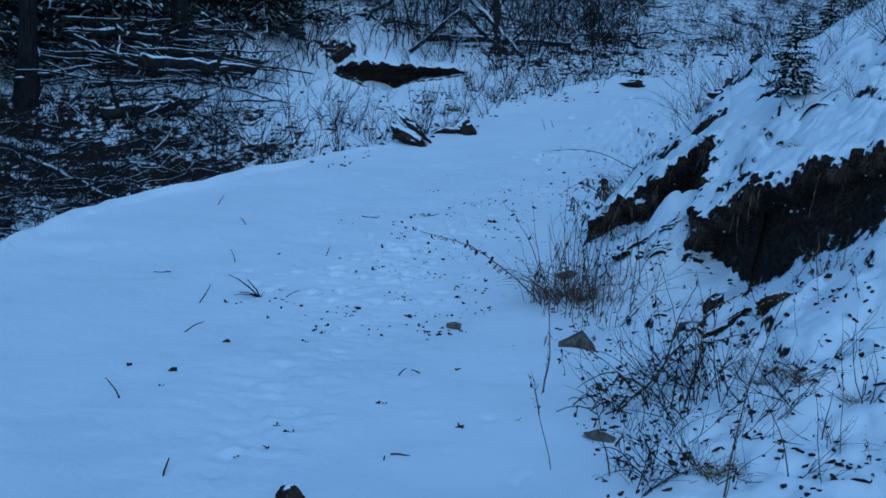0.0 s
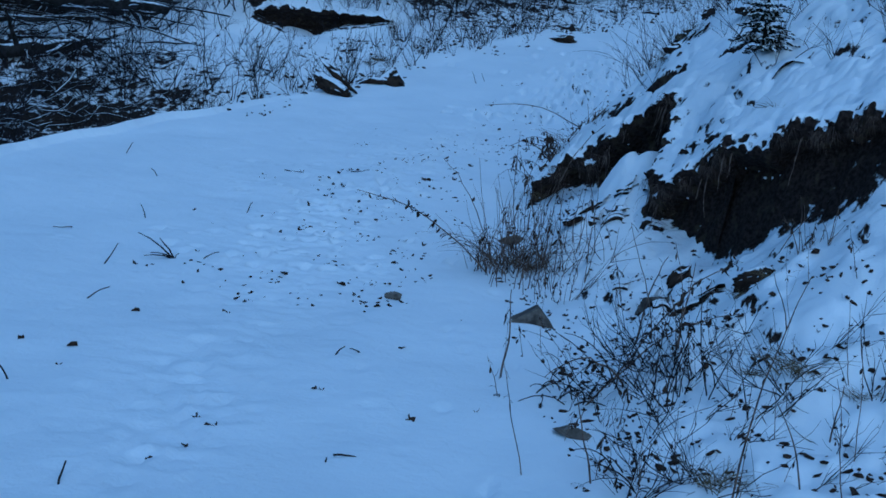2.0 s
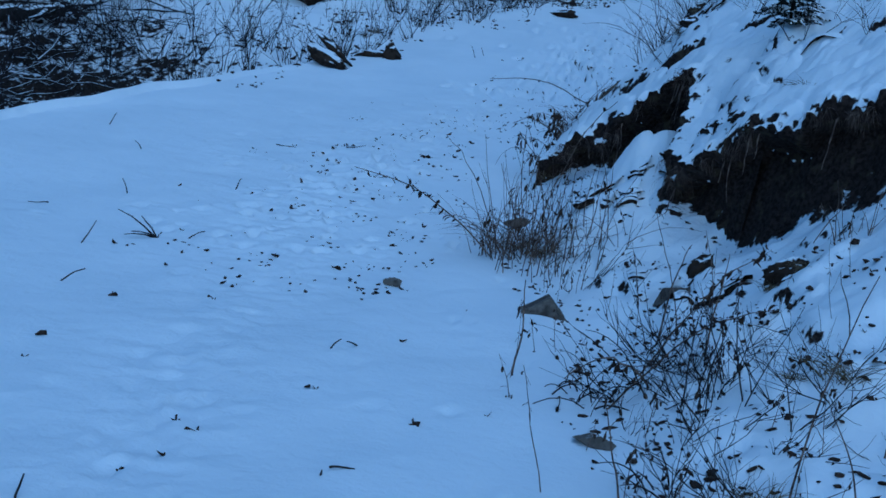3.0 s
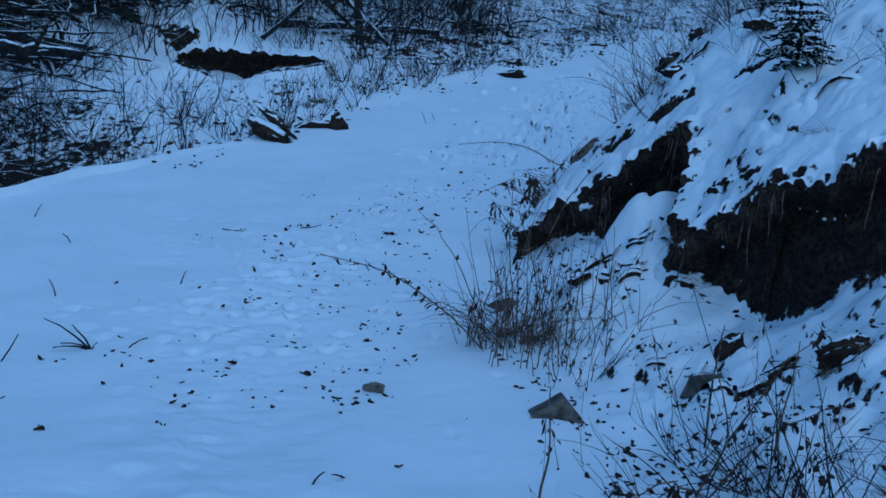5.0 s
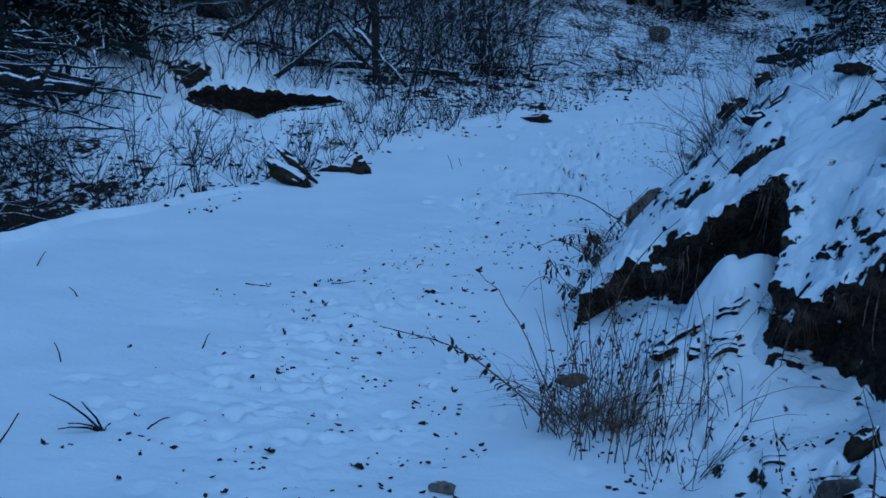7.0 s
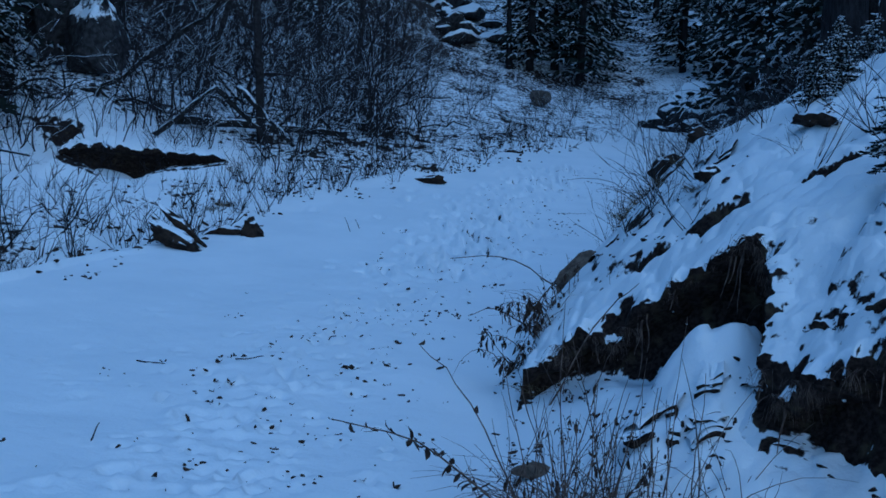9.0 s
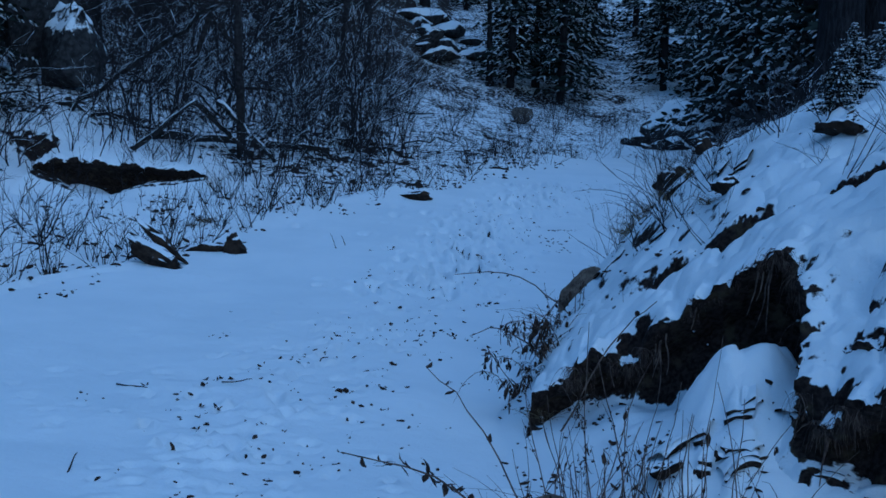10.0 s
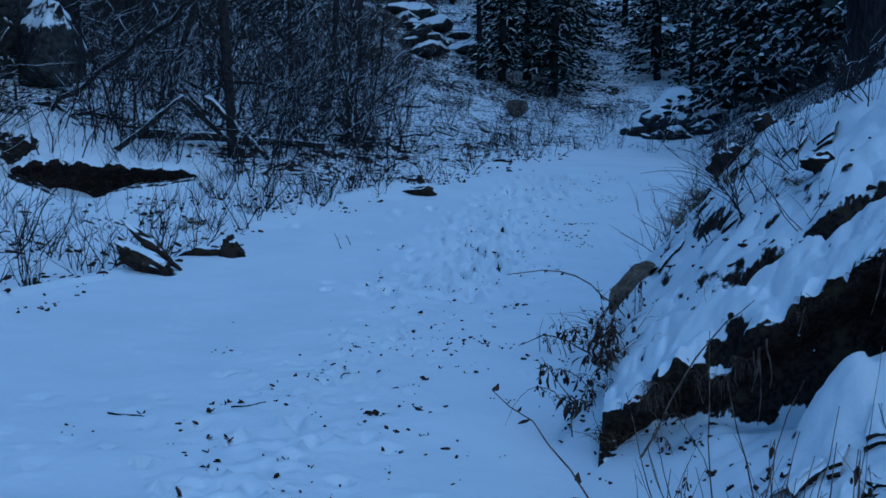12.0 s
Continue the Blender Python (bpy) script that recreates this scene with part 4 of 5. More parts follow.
rnd = random.Random(5)
dark = [spruce(s, 9.0, 1.25, "dark snow-dusted spruce in a dense stand", 1.25, group="far spruces", fine=3.6, density=3.2) for s in (41, 42, 43)]
spots = [(4.2, 47.6), (5.3, 48.6), (6.1, 47.2), (6.8, 48.8), (7.3, 51.5), (5.0, 51.5), (10.6, 49.5), (11.6, 48.0), (11.2, 52.5), (12.8, 50.5), (13.6, 47.0), (-3, 47), (-5.5, 44),
         (-8.5, 41), (-11, 37), (-14, 33), (14.5, 43.5), (15.5, 52), (17, 46), (-12, 50), (-1.5, 70), (-15.5, 20), (-14, 29),
         (-3.5, 38), (-7, 36), (9, 57), (14, 60), (3.4, 63), (-4, 60), (-9, 55), (18, 58), (8, 66), (-2.4, 55), (0.5, 67), (16, 40), (12, 62)]
scatter(dark, spots, rnd, 0.85, 1.35, 0.1)
snowy = [spruce(s, 5.5, 1.75, "snow-laden spruce on the slope above the road", 1.6, group="slope spruces", fine=4.0, density=3.6, puff=0.9) for s in (51, 52)]
scatter(snowy, [(7.6, 28.2), (9.4, 30.6), (8.6, 25.0), (10.8, 34.2), (10.2, 27.0), (12.4, 38.2), (11.8, 31.0), (13, 35), (9.9, 37.0), (12.8, 27.5), (14, 41)], rnd, 0.8, 1.25, 0.1)
low = [spruce(s, 4.2, 1.5, "young dark spruce with snowy boughs behind the slash pile", 1.3, group="forest edge spruces", fine=5.0, density=4.0) for s in (61, 62)]
scatter(low, [(-9.4, 17.0), (-8.9, 19.6), (-11.0, 15.2), (-10.4, 18.8), (-7.6, 20.8), (-11.8, 17.6), (-12.2, 13.4), (-9.0, 22.4), (-10.8, 24.5), (-8.7, 24.0)], rnd, 0.7, 1.2, 0.1)
sapling = spruce(71, 0.8, 0.34, "small spruce sapling with snow on its twigs", 1.1, rows=15, fine=26.0, category="sapling", group="spruce saplings")
sapling.matrix_basis = place(1.86, 7.05, 0, 0.75)
for px, py, s in ((2.05, 8.98, 0.5), (2.35, 9.4, 0.55), (2.7, 10.4, 0.5), (3.2, 9.3, 0.6), (3.6, 12.0, 0.7)):
    copy_thing(sapling, Matrix()).matrix_basis = place(px, py, px * 100, s)

# ---- brush ----
thicket = [shrub(81 + i, 2.6, 4, "tall bare bush with thin snow-lined twigs", group="thicket", material=M_BRUSH, thick=0.008, name="tall_bush", lean=0.7) for i in range(4)]
spots = []
while len(spots) < 130:
    x, y = rnd.uniform(-13, 1.5), rnd.uniform(22.0, 44)
    if x < min(-1.0, knots(LEFT, y) - 2.6) and not (-8.6 < x < -5.4 and y < 25.5):
        spots.append((x, y))
scatter(thicket, spots, rnd, 0.5, 1.4)
spots = []
while len(spots) < 390:
    x, y = rnd.uniform(-14, 0.5), 20.6 + 25 * rnd.random() ** 1.5
    if x < min(-0.2, float(knots(LEFT, y)) - 2.0) and not (-6.4 < x < -2.6 and y < 20.6) and not (-8.4 < x < -5.6 and 21.5 < y < 25):
        spots.append((x, y))
while len(spots) < 415:
    x, y = rnd.uniform(-7.5, 0.2), rnd.uniform(21.4, 25.5)
    if x < float(knots(LEFT, y)) - 1.6 and not (-8.4 < x < -5.9 and y > 22.5):
        spots.append((x, y))
joined("undergrowth", [brush_geo(131 + i, 1.5, 3, 0.008, 2, 1.0) for i in range(6)], spots, rnd, 0.4, 1.3, M_BRUSH, "dense dark undergrowth of bare twigs on the hillside", "brush")
spots = []
while len(spots) < 210:
    x, y = rnd.uniform(-14, 9.5), rnd.uniform(24.0, 46)
    if (y > 28.5 + max(x, 0) * 0.35 and x > -4) or x < knots(LEFT, y) - 3.5:
        spots.append((x, y))
joined("frosty_brush", [brush_geo(91 + i, 0.9, 4, 0.008, 2, 0.7) for i in range(4)], spots, rnd, 0.5, 1.4, M_BRUSH, "low frosty brush round the end of the road", "brush")
edge = [shrub(101 + i, 0.5, 3, "thin dead weed beside the snowy road", "weed", "roadside weeds", M_TWIG, 0.013, 1, 0.6, "roadside_weed") for i in range(5)]
spots = []
while len(spots) < 330:
    y = rnd.uniform(11.5, 29)
    x = float(knots(LEFT, y)) - 0.25 - abs(rnd.gauss(0, 1.9))
    if not (-6.6 < x < -3.2 and 17.0 < y < 20.4 and rnd.random() < 0.8):
        spots.append((x, y))
scatter(edge, spots, rnd, 0.4, 1.4)
spots = []
while len(spots) < 340:
    y = rnd.uniform(6.5, 18)
    x = float(knots(LEFT, y)) - 0.9 - rnd.uniform(0, 7.5)
    if (x < -5.4 or y > 14) and (y < 15 or x < -6.8):
        spots.append((x, y))
while len(spots) < 435:
    x, y = rnd.uniform(-10.5, -6.2), rnd.uniform(16.5, 22.5)
    spots.append((x, y))
joined("dead_brush", [brush_geo(111 + i, 0.9, 3, 0.010, 2, 1.4) for i in range(5)], spots, rnd, 0.5, 1.4, M_DARK_BRUSH, "tangled dead brush with snow below the road edge", "brush")
slope = [shrub(121 + i, 0.55, 3, "leafless twiggy bush on the snowy bank", group="bank bushes", material=M_TWIG, thick=0.008, depth=1, lean=0.5, name="bank_bush") for i in range(4)]
spots = [(1.9, 7.4), (1.6, 9.4), (1.5, 9.8), (1.7, 10.2), (1.9, 9.9), (1.35, 10.6), (1.6, 11.2), (1.9, 11.6), (1.4, 12.2), (2.1, 12.8), (2.3, 11.0), (2.2, 13.6), (2.6, 14.6), (2.9, 15.6), (3.3, 16.6), (3.1, 14.4), (3.8, 17.5),
         (4.3, 19), (4.6, 20.5), (5.2, 22), (5.0, 23.5), (4.0, 16), (5.9, 24.5), (2.4, 9.6), (2.6, 8.6), (2.2, 7.8), (2.9, 7.0), (2.6, 6.4), (3.2, 8.0), (6.8, 27), (6.4, 29), (7.5, 31), (5.6, 20), (1.1, 9.6), (1.2, 11.4)]
scatter(slope, [(x + rnd.uniform(-.1, .1), y + rnd.uniform(-.2, .2)) for x, y in spots * 3], rnd, 0.35, 0.95)

spots = []
while len(spots) < 270:
    y = rnd.uniform(6.2, 25)
    x = float(knots(FOOT, y)) + 0.9 + abs(rnd.gauss(0, 2.0))
    if x > knots(FACE, y) + 0.7:
        spots.append((x, y))
joined("bank_brush", [brush_geo(141 + i, 0.5, 4, 0.007, 1, 1.1) for i in range(5)], spots, rnd, 0.5, 1.5, M_BRUSH, "thin bare brush along the top of the bank", "brush")
for i in range(34):
    cx, cy = rnd.uniform(-9, -0.8), rnd.uniform(21.8, 31)
    a, long, up = rnd.uniform(-0.5, 3.6), rnd.uniform(1.2, 3.2), rnd.uniform(0.1, 1.5)
    ex, ey = cx + math.cos(a) * long, cy + math.sin(a) * long * 0.6
    if ex < float(knots(LEFT, ey)) - 1.5:
        log((cx, cy, g(cx, cy) - 0.03), (ex, ey, g(ex, ey) + up), rnd.uniform(0.025, 0.055), 0.012, 600 + i, "snow-lined dead branch leaning in the thicket", "leaning_branch", group="thicket branches", wander=0.16, sides=6, stubs=4, category="branch")

for i in range(26):
    cx, cy = rnd.uniform(-10.5, -6.4), rnd.uniform(16.5, 22)
    a, long, up = rnd.uniform(-0.5, 3.6), rnd.uniform(1.2, 3.0), rnd.uniform(0.1, 1.2)
    ex, ey = cx + math.cos(a) * long, cy + math.sin(a) * long * 0.6
    if ex < -5.8:
        log((cx, cy, g(cx, cy) - 0.03), (ex, ey, g(ex, ey) + up), rnd.uniform(0.03, 0.06), 0.012, 660 + i, "snow-lined dead branch leaning in the thicket", "leaning_branch", group="thicket branches", wander=0.16, sides=6, stubs=5, category="branch")

# ---- weeds at the bank ----
clump = weed(201, 0.72, "big clump of dead brown weeds at the bank foot", "", 40, 0.34, 9, 0.024, 0.5, 0.035, r=0.0034)
clump.matrix_basis = place(0.08, 6.62)
weed(202, 0.36, "low dark weeds beside a bigger clump", "", 12, 0.24, 10, 0.024, 0.5, r=0.003).matrix_basis = place(0.45, 5.95)
weed(203, 0.45, "drooping dead leaves on the bank corner", "", 22, 0.22, 34, 0.040, 0.6, 0.14, r=0.003).matrix_basis = place(0.36, 9.05)
weed(204, 0.55, "dead weeds in front of a tan boulder", "", 12, 0.2, 8, 0.035, 0.4, 0.05).matrix_basis = place(0.55, 9.9)
weed(205, 0.5, "tangle of dark leafy weeds on the lower bank", "", 34, 0.30, 11, 0.026, 1.3, 0.2, material=M_TWIG, r=0.0042).matrix_basis = place(0.80, 3.75)
weed(206, 0.55, "upright withered weeds on the lower bank", "", 18, 0.25, 14, 0.022, 0.5, 0.04, material=M_TWIG, r=0.0042).matrix_basis = place(1.2, 3.55)
weed(207, 0.4, "dark weeds near the bank foot", "", 18, 0.3, 10, 0.026, 1.0, 0.14, material=M_TWIG, r=0.0042).matrix_basis = place(1.05, 2.6)
weed(208, 0.35, "short dead weeds on the bank corner", "", 16, 0.18, 8, 0.03, 0.5, 0.08).matrix_basis = place(0.22, 8.72)
weed(209, 0.35, "dead weeds below the dark hollow", "", 12, 0.16, 8, 0.03, 0.4).matrix_basis = place(1.95, 4.85)
weed(210, 0.4, "thin dead weeds at the road side", "", 16, 0.3, 6, 0.025, 0.4).matrix_basis = place(0.5, 11.2)
single = [weed(220 + i, 0.55, "single thin dead weed stalk in the snow", "bank stalks", 1, 0, 14, 0.02, 0.4, 0.03, r=0.003) for i in range(6)]
spots = [(0.29, 3.9), (0.32, 3.6), (0.52, 2.55), (0.82, 2.6), (0.67, 3.05), (1.32, 2.22), (1.2, 4.0), (1.17, 4.15), (1.55, 2.47), (1.57, 2.9), (1.53, 3.5), (1.72, 3.45), (1.95, 3.3), (1.86, 2.7), (1.4, 3.1), (1.75, 3.9), (1.9, 4.3),
         (0.39, 4.35), (0.5, 4.4), (1.13, 4.1), (0.38, 5.65), (0.58, 5.7), (0.95, 5.6), (0.62, 6.0), (0.88, 6.5), (0.9, 4.8), (1.4, 4.5), (2.1, 4.1), (0.2, 7.1), (0.3, 7.6), (0.9, 3.2), (1.1, 3.0), (0.95, 2.2), (1.75, 2.3), (2.0, 2.6),
         (0.65, 4.5), (0.75, 5.2), (1.3, 5.0), (1.6, 4.4), (1.65, 3.1), (2.2, 3.5), (2.3, 3.0)]
scatter(single, spots, rnd, 0.55, 1.25)
for i, (px, py, h) in enumerate(((1.32, 2.25, 1.0), (1.2, 3.95, 0.62), (1.62, 2.45, 0.85), (0.80, 2.55, 0.42), (0.30, 3.95, 0.5), (1.8, 2.9, 0.7), (1.1, 4.35, 0.7))):
    weed(240 + i, h, "tall upright dead stalk on the lower bank", "tall stalks", 1, 0, 6, 0.03, 0.12, 0.0, r=0.0055).matrix_basis = place(px, py)

for i, (px, py, h) in enumerate(((0.0, 6.35, 0.62), (0.12, 6.2, 0.7), (0.2, 6.45, 0.66), (0.3, 6.3, 0.58), (0.38, 6.55, 0.62), (0.5, 6.4, 0.5), (0.14, 6.75, 0.55), (0.58, 6.65, 0.55), (0.7, 6.5, 0.46), (0.05, 6.05, 0.5),
                                (0.42, 6.1, 0.52), (-0.1, 6.5, 0.5), (0.26, 6.0, 0.45), (0.66, 6.2, 0.42))):
    weed(270 + i, h * 1.5, "thin dead weed with hanging seed heads", "seedy weeds", 3, 0.06, 9, 0.034, 0.22, 0.02, r=0.004).matrix_basis = place(px, py)
for i, (px, py) in enumerate(((0.1, 6.4), (0.35, 6.45), (0.55, 6.3), (0.85, 6.35))):
    grass_tuft(290 + i, 7, 0.75, "long bent dead grass stems among weeds", False, M_WEED, 0.006, "bent grass").matrix_basis = place(px, py)

tangle = [shrub(260 + i, 0.5, 5, "tangle of thin bare brambles on the lower bank", "bramble", "bank brambles", M_TWIG, 0.0085, 1, 1.8, "bramble") for i in range(4)]
scatter(tangle, [(0.8, 3.8), (0.95, 3.6), (1.1, 3.9), (1.25, 3.6), (0.85, 3.3), (1.15, 3.2), (1.45, 3.7), (1.5, 3.1), (1.0, 2.7), (1.3, 2.6), (1.7, 3.3), (0.95, 4.3), (0.55, 5.9), (0.3, 6.3), (1.85, 2.9), (1.6, 2.5), (0.9, 2.3), (0.75, 3.7), (0.9, 3.9), (1.05, 3.55), (0.9, 3.5), (1.2, 3.45), (1.3, 3.9), (1.0, 3.1), (1.4, 2.9), (1.15, 2.45),
                 (1.55, 3.6), (1.8, 3.6), (2.0, 3.1), (0.25, 6.45)], rnd, 0.6, 1.1)

weed(286, 0.3, "withered weeds drooping over the end of the hollow", "", 12, 0.14, 12, 0.03, 0.9, 0.25, r=0.003).matrix_basis = place(0.42, 8.45)
weed(287, 0.4, "withered weeds on the snowy lip of the hollow", "", 8, 0.12, 10, 0.03, 0.5, 0.1, r=0.003).matrix_basis = place(0.72, 8.4)
weed(288, 0.5, "dead weeds with hanging leaves at the road edge", "", 14, 0.14, 34, 0.042, 0.6, 0.16, r=0.0035).matrix_basis = place(0.2, 9.1)

# stalks that lean out over the road, each from its root to its tip
for i, (a, b, word) in enumerate((((0.0, 6.45), (-0.85, 5.6, 0.97), "leafy dead stalk leaning out over the road"),
                                  ((0.62, 10.05), (-0.32, 8.45, 1.58), "long straw-coloured stalk arching over the road"),
                                  ((0.33, 9.05), (-0.15, 9.27, 1.21), "thin straw-coloured stalk arching over the road"),
                                  ((0.0, 6.75), (-0.51, 7.31, 1.14), "thin straw-coloured stalk arching over the road"),
                                  ((0.9, 3.9), (1.55, 4.6, 0.85), "fallen thorny stem across the bank"),
                                  ((0.75, 3.55), (1.5, 4.1, 0.62), "fallen thorny stem across the bank"),
                                  ((0.95, 3.7), (0.55, 3.3, 0.35), "fallen thorny stem across the bank"),
                                  ((1.0, 4.4), (1.2, 5.2, 0.75), "fallen thorny stem across the bank"),
                                  ((0.3, 8.3), (0.75, 8.05, 1.5), "thin grass stalk standing before the hollow"))):
    r2 = random.Random(300 + i)
    p, q = Vector((a[0], a[1], g(a[0], a[1]) - 0.02)), Vector(b)
    stalk, leaf = Geo(), Geo()
    pts = [p.lerp(q, t / 8) + Vector((0, 0, 0.12 * math.sin(math.pi * t / 8))) + Vector((r2.uniform(-1, 1), r2.uniform(-1, 1), r2.uniform(-1, 1))) * 0.012 for t in range(9)]
    stalk.tube([v - p for v in pts], 0.006, 0.002, 4)
    for k in range(46 if i in (0, 4, 5) else 4):
        t = r2.uniform(0.25, 1) * 7.99
        c = pts[int(t)].lerp(pts[int(t) + 1], t - int(t)) - p
        d = Vector((r2.uniform(-1, 1), r2.uniform(-1, 1), r2.uniform(-1, 0.6)))
        leaf.blade(c, d, d.cross(Vector((0.3, 0.2, 1))), r2.uniform(0.03, 0.075), r2.uniform(0.015, 0.03), r2.uniform(-0.4, 0.4))
    top = empty("leaning_stalk", Matrix.Translation(p), word, "weed")
    part("stem", stalk, M_WEED, top)
    tagged(part("withered_leaf", leaf, M_LEAF, top, "dark curled withered leaves"), kind="stuff")

# ---- dead grass on the banks ----
hang = [grass_tuft(401 + i, 34, 0.2, "dead grass hanging over the undercut bank edge", True, M_WEED, 0.0035, "hanging grass") for i in range(4)]
for i in range(60):
    k = rnd.randrange(20, 360)
    p = bank_lip[k]
    m = pose(p[0] - 0.03 * bank_out[k, 0], p[1] - 0.03 * bank_out[k, 1], p[2] + 0.02, 0, 0, rnd.uniform(0, 360)) @ Matrix.Scale(rnd.uniform(0.35, 0.85), 4)
    if i < 4:
        hang[i].matrix_basis = m
    else:
        copy_thing(hang[i % 4], Matrix()).matrix_basis = m
for i, (px, py) in enumerate(((0.02, 6.62), (0.2, 6.7), (0.28, 6.5), (0.45, 9.2), (0.35, 8.9), (1.4, 11.4))):
    grass_tuft(431 + i, 26, 0.62 if i < 3 else 0.45, "long dead grass stems bent over in a clump", False, M_WEED, 0.0055, "long grass").matrix_basis = place(px, py)
tuft = [grass_tuft(411 + i, 70, 0.26, "tuft of dead yellow grass poking through snow", False, M_STRAW, 0.005, "grass tufts") for i in range(3)]
scatter(tuft, [(-3.02, 16.75), (-2.9, 16.9), (0.1, 6.75), (0.3, 6.55), (1.75, 4.65), (1.6, 4.75), (1.53, 3.5), (1.72, 3.42), (1.3, 2.5), (1.98, 3.2), (0.25, 8.55), (1.45, 10.1), (1.35, 10.3),
               (1.25, 8.9), (1.2, 10.9), (1.42, 11.35), (1.35, 11.45), (1.25, 11.0), (1.5, 11.5), (1.9, 6.2)], rnd, 0.5, 1.0)

# ---- twigs and leaves lying on the road ----
sprig = empty("forked_twig", place(-2.22, 5.92), "forked dead twig sticking out of the road snow", "twig")
r2 = random.Random(15)
for tip in ((-0.26, -0.05, 0.17), (-0.11, -0.02, 0.14), (-0.17, -0.03, 0.03), (-0.19, -0.10, 0.015), (0.03, 0.0, 0.04)):
    limb = Geo()
    q = Vector(tip)
    limb.tube([Vector((0, 0, -0.01)), q * 0.35 + Vector((0, 0, 0.012)), q * 0.7 + Vector((r2.uniform(-.01, .01), 0, 0.012)), q], 0.007, 0.003, 5)
    part("branch", limb, M_TWIG, sprig, "", True)
sticks = [(-2.33, 9.28, 0.34), (-1.15, 1.77, 0.16), (-1.99, 3.04, 0.17), (-0.61, 3.95, 0.10), (-0.48, 4.08, 0.13), (-0.27, 2.46, 0.10), (-0.3, 2.42, 0.06), (-2.05, 6.0, 0.18), (-2.62, 5.6, 0.2), (-1.12, 10.25, 0.2), (-1.7, 9.45, 0.2),
          (-2.35, 4.7, 0.18), (-1.2, 16.0, 0.25), (-1.1, 16.2, 0.2), (-2.9, 7.1, 0.15), (-3.3, 6.6, 0.15), (-2.2, 7.6, 0.12), (-4.1, 9.6, 0.3), (-3.4, 8.7, 0.2)]
for i, (px, py, h) in enumerate(sticks):
    r2 = random.Random(520 + i)
    geo = Geo()
    flat = i % 5 == 0
    geo.tube(bent(r2, (0, 0, -0.02 if not flat else 0.012), (r2.uniform(-1, 1) * (3 if flat else 0.5), r2.uniform(-1, 1), 0.12 if flat else 1), h, 6, 0.16, 0.03 if flat else 0.12), 0.0055, 0.003, 5)
    ob = tagged(new("stick", geo.mesh("stick", M_TWIG, True)), "thin dead twig lying on the snow" if flat else "thin dead stalk poking through the road snow", "stick", "road twigs")
    ob.matrix_basis = pose(px, py, g(px, py))


def leaf_mesh(seed):
    """A crumpled dead leaf."""
    r2 = random.Random(seed)
    geo = Geo()
    n = 7
    for side in (0, 1):
        for k in range(n):
            a = 2 * math.pi * k / n
            r = (0.030 + 0.014 * math.cos(a)) * r2.uniform(0.7, 1.25)
            geo.v.append(Vector((r * math.cos(a), r * 0.75 * math.sin(a), 0.012 + 0.014 * math.sin(2 * a + seed) + r2.uniform(0, 0.008) - 0.002 * side)))
        geo.v.append(Vector((0, 0, 0.004 - 0.002 * side)))
    for k in range(n):
        geo.f.append((k, (k + 1) % n, n))
        geo.f.append((n + 1 + (k + 1) % n, n + 1 + k, 2 * n + 1))
        geo.f.append(((k + 1) % n, k, n + 1 + k, n + 1 + (k + 1) % n))
    return geo.mesh("fallen_leaf", M_LEAF)


shapes = [leaf_mesh(s) for s in range(8)]
rnd = random.Random(77)
spots = [(-0.97, 2.77), (-0.94, 2.75), (-0.97, 2.19), (-0.57, 3.37), (-0.53, 3.36), (-0.05, 3.12), (-0.03, 3.1), (-1.46, 5.25), (-1.96, 4.54), (-1.93, 4.5), (-1.46, 4.69), (-1.42, 4.66), (-1.94, 3.65), (-1.88, 3.32), (-2.25, 3.69),
         (-0.29, 4.27), (-1.92, 5.27), (-0.85, 2.66), (-0.88, 2.38), (-0.97, 5.71), (-1.765, 7.07), (-0.99, 10.89), (-1.36, 8.46), (-1.77, 8.03), (-1.96, 12.07), (-0.82, 14.05), (-2.61, 7.45), (0.24, 3.3), (-0.75, 7.15), (-0.6, 7.1), (-0.3, 6.9)]
heaps = [(-1.06, 11.09), (-1.13, 10.45), (-1.43, 9.65), (-1.75, 9.54), (-0.99, 9.3), (-0.66, 9.04), (-0.32, 10.67), (-0.1, 11.36), (-0.27, 15.48), (0.3, 17.94), (-1.67, 8.89), (-1.31, 8.67), (-1.35, 8.39), (-1.66, 8.41),
         (-3.45, 12.6), (-3.56, 12.3), (-3.5, 12.45), (-3.35, 13.35)]
for hx, hy in heaps:
    spots += [(hx + rnd.gauss(0, 0.05), hy + rnd.gauss(0, 0.08)) for _ in range(4)]
while len(spots) < 190:
    y = 5 + 19 * rnd.random() ** 0.9
    spots.append((float(knots(TRACK, y)) + rnd.gauss(0, 0.5), y))
while len(spots) < 270:
    y = rnd.uniform(2.2, 9)
    spots.append((float(knots(FOOT, y)) + rnd.uniform(0.1, 1.6), y))
for px, py in spots:
    ob = tagged(new("fallen_leaf", shapes[rnd.randrange(8)]), "dark crumpled leaf lying on the snow", "leaf", "fallen leaves")
    s = rnd.uniform(0.35, 0.95)
    ob.matrix_basis = pose(px, py, g(px, py) - 0.004, rnd.uniform(-25, 25), rnd.uniform(-25, 25), rnd.uniform(0, 360)) @ Matrix.Diagonal((s, s * rnd.uniform(0.5, 1.1), s, 1))


# finer litter in the trodden snow, past counting
lumps = Geo()


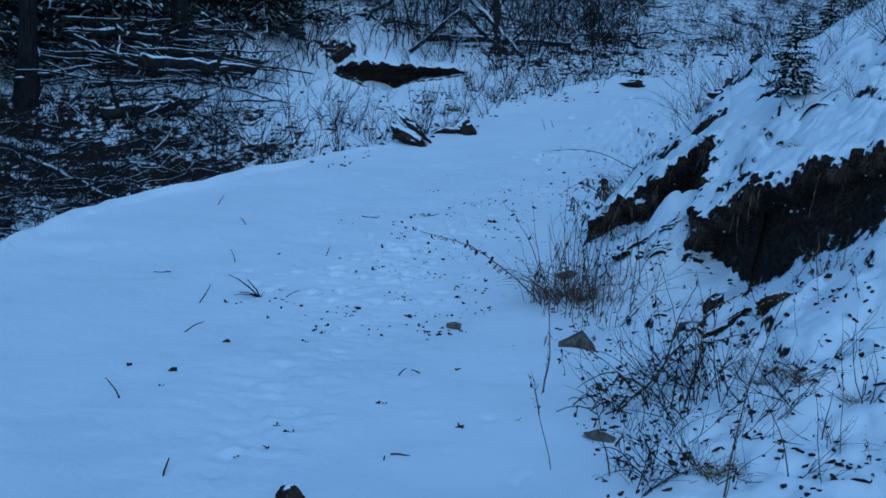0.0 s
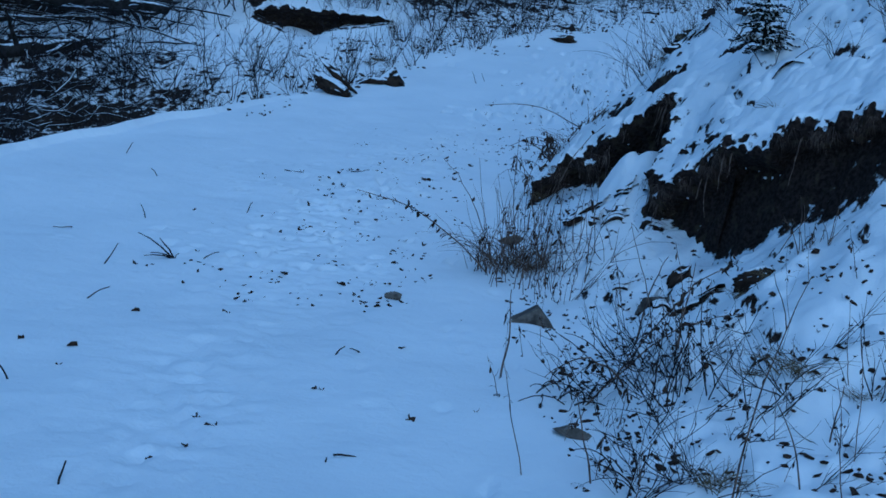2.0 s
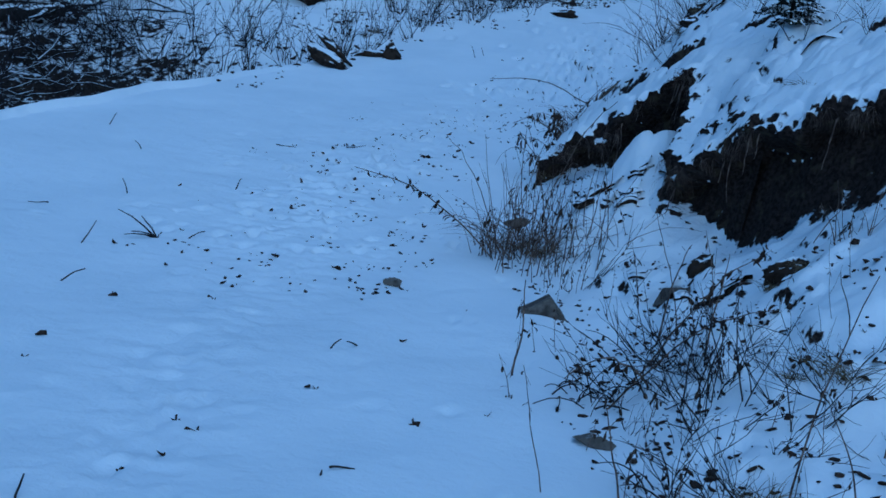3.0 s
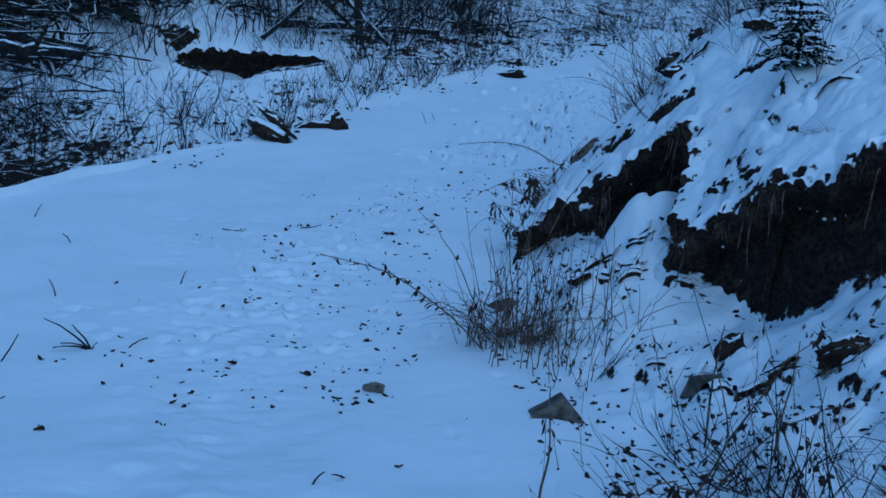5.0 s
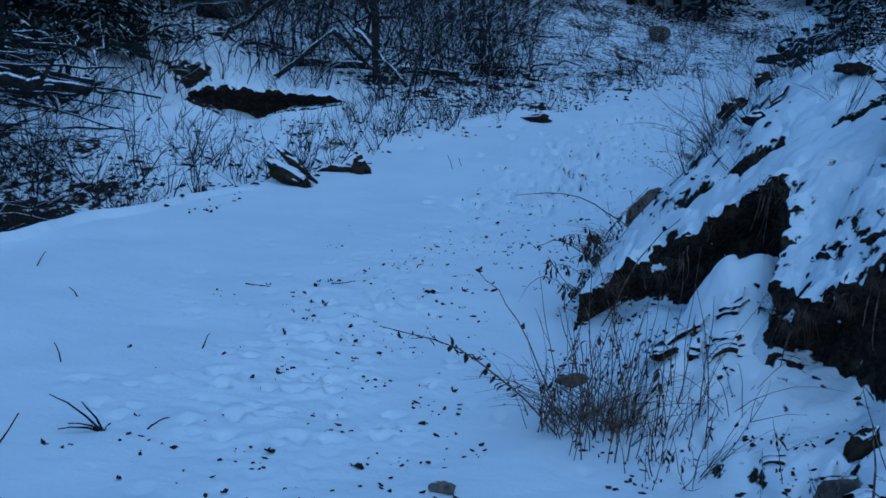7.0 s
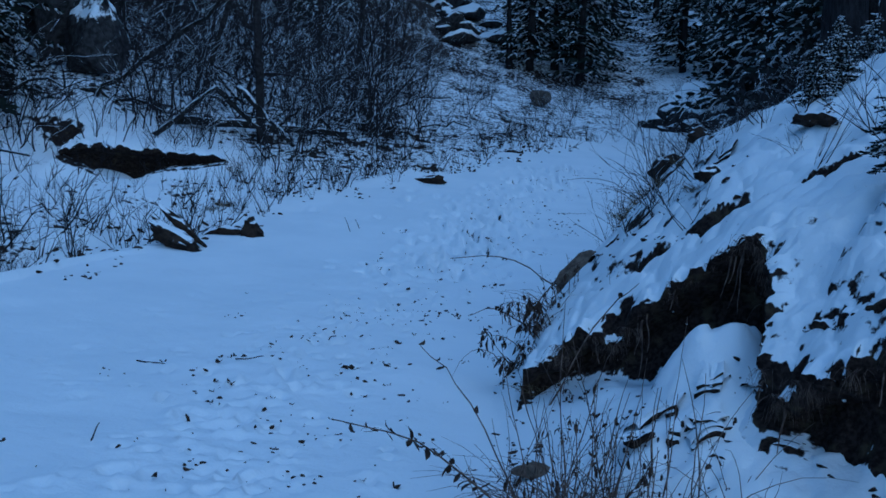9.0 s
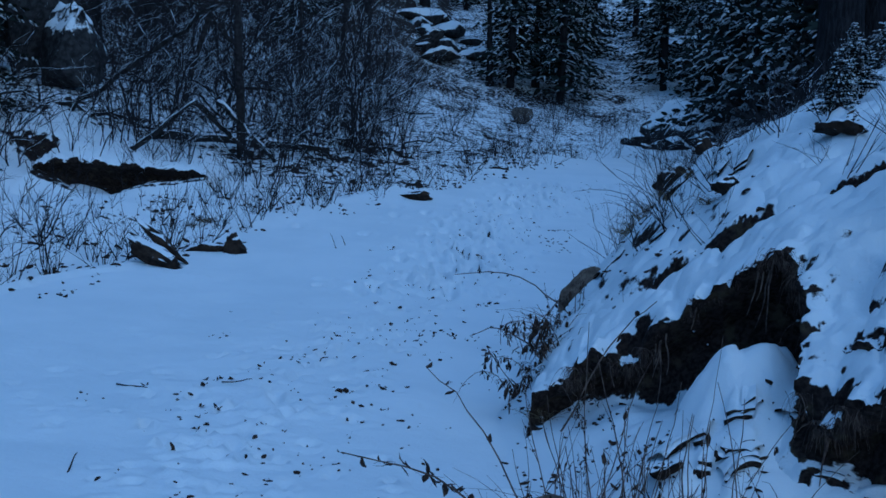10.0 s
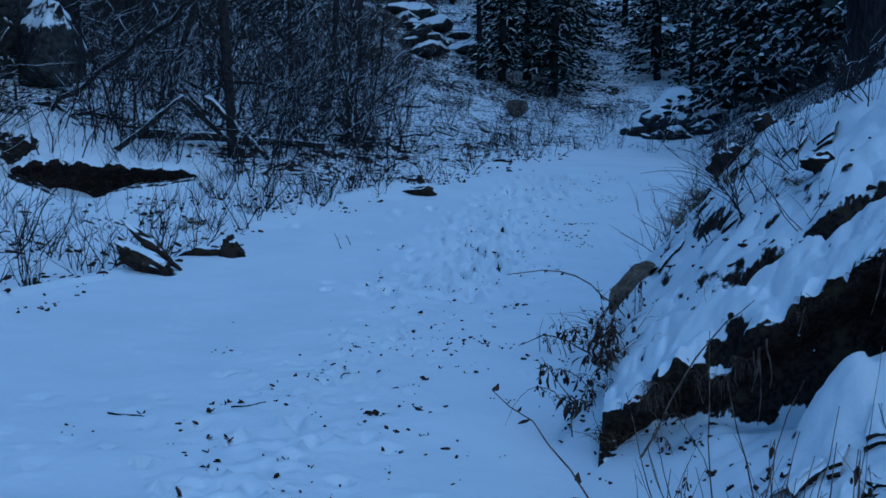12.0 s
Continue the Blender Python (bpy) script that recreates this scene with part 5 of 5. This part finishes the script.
def litter(n, heart, spread, big):
    """Little heaps of leaf and bark bits about the points that heart() gives."""
    for _ in range(n):
        cx, cy = heart()
        for _ in range(rnd.randint(1, 7)):
            x, y = cx + rnd.gauss(0, spread), cy + rnd.gauss(0, spread * 1.3)
            z, r, a = g(x, y), rnd.uniform(0.3, 1) ** 1.5 * big, rnd.uniform(0, 6.28)
            start = len(lumps.v)
            lumps.blob((0, 0, 0), r * rnd.uniform(0.8, 2.0), r * rnd.uniform(0.5, 1), r * rnd.uniform(0.4, 0.7), 5, 2, 0.5, rnd)
            turn = Euler((rnd.uniform(-0.6, 0.6), rnd.uniform(-0.6, 0.6), a)).to_matrix()
            for k in range(start, len(lumps.v)):
                lumps.v[k] = turn @ lumps.v[k] + Vector((x, y, z + 0.003))


def on_track():
    y = 5.0 + 18.5 * rnd.random() ** 1.15
    return float(knots(TRACK, y)) + rnd.gauss(0.25, 0.5), y


def on_bank():
    y = rnd.uniform(2.2, 13)
    return float(knots(FOOT, y)) + abs(rnd.gauss(0.3, 0.8)), y


def on_lower_bank():
    return rnd.uniform(0.75, 2.3), rnd.uniform(2.2, 5.2)


def on_edge():
    y = rnd.uniform(11, 27)
    return float(knots(LEFT, y)) - 0.1 - abs(rnd.gauss(0, 1.6)), y


litter(230, on_track, 0.06, 0.017)
litter(240, on_bank, 0.06, 0.018)
litter(110, on_lower_bank, 0.09, 0.022)
litter(240, on_edge, 0.16, 0.040)
tagged(part("leaf_litter", lumps, M_LEAF), "dark bits of leaf and bark scattered on the snow", "litter", kind="stuff")

# specks of snow caught on the face of the undercut bank
caught = Geo()
for i in range(70):
    k, u = rnd.randrange(10, 380), rnd.uniform(0.05, 0.9)
    c = Vector(bank_foot[k]).lerp(Vector(bank_lip[k]), u)
    inward = 0.30 * math.sin(math.pi * u) + 0.02
    c = c - Vector((bank_out[k, 0], bank_out[k, 1], 0)) * inward
    r = rnd.uniform(0.004, 0.011)
    caught.blob(c, r * rnd.uniform(0.8, 1.5), r * rnd.uniform(0.8, 1.5), r * rnd.uniform(0.6, 1.0), 6, 3, 0.3, rnd)
tagged(part("snow_clump", caught, M_SNOW, None, "", True), "specks of snow clinging to the undercut bank", "snow", kind="stuff")

# bare roots hanging from the undercut bank
for i in range(24):
    k = rnd.randrange(30, 380)
    p, o = bank_lip[k], bank_out[k]
    geo = Geo()
    geo.tube(bent(rnd, (0, 0, 0), (o[0] * 0.3, o[1] * 0.3, -0.8), rnd.uniform(0.12, 0.38), 6, 0.22, 0.2), 0.006, 0.002, 5)
    ob = tagged(new("hanging_root", geo.mesh("hanging_root", M_WEED, True)), "bare root hanging from the undercut bank", "root", "hanging roots")
    ob.matrix_basis = pose(p[0] - 0.05 * o[0], p[1] - 0.05 * o[1], p[2])
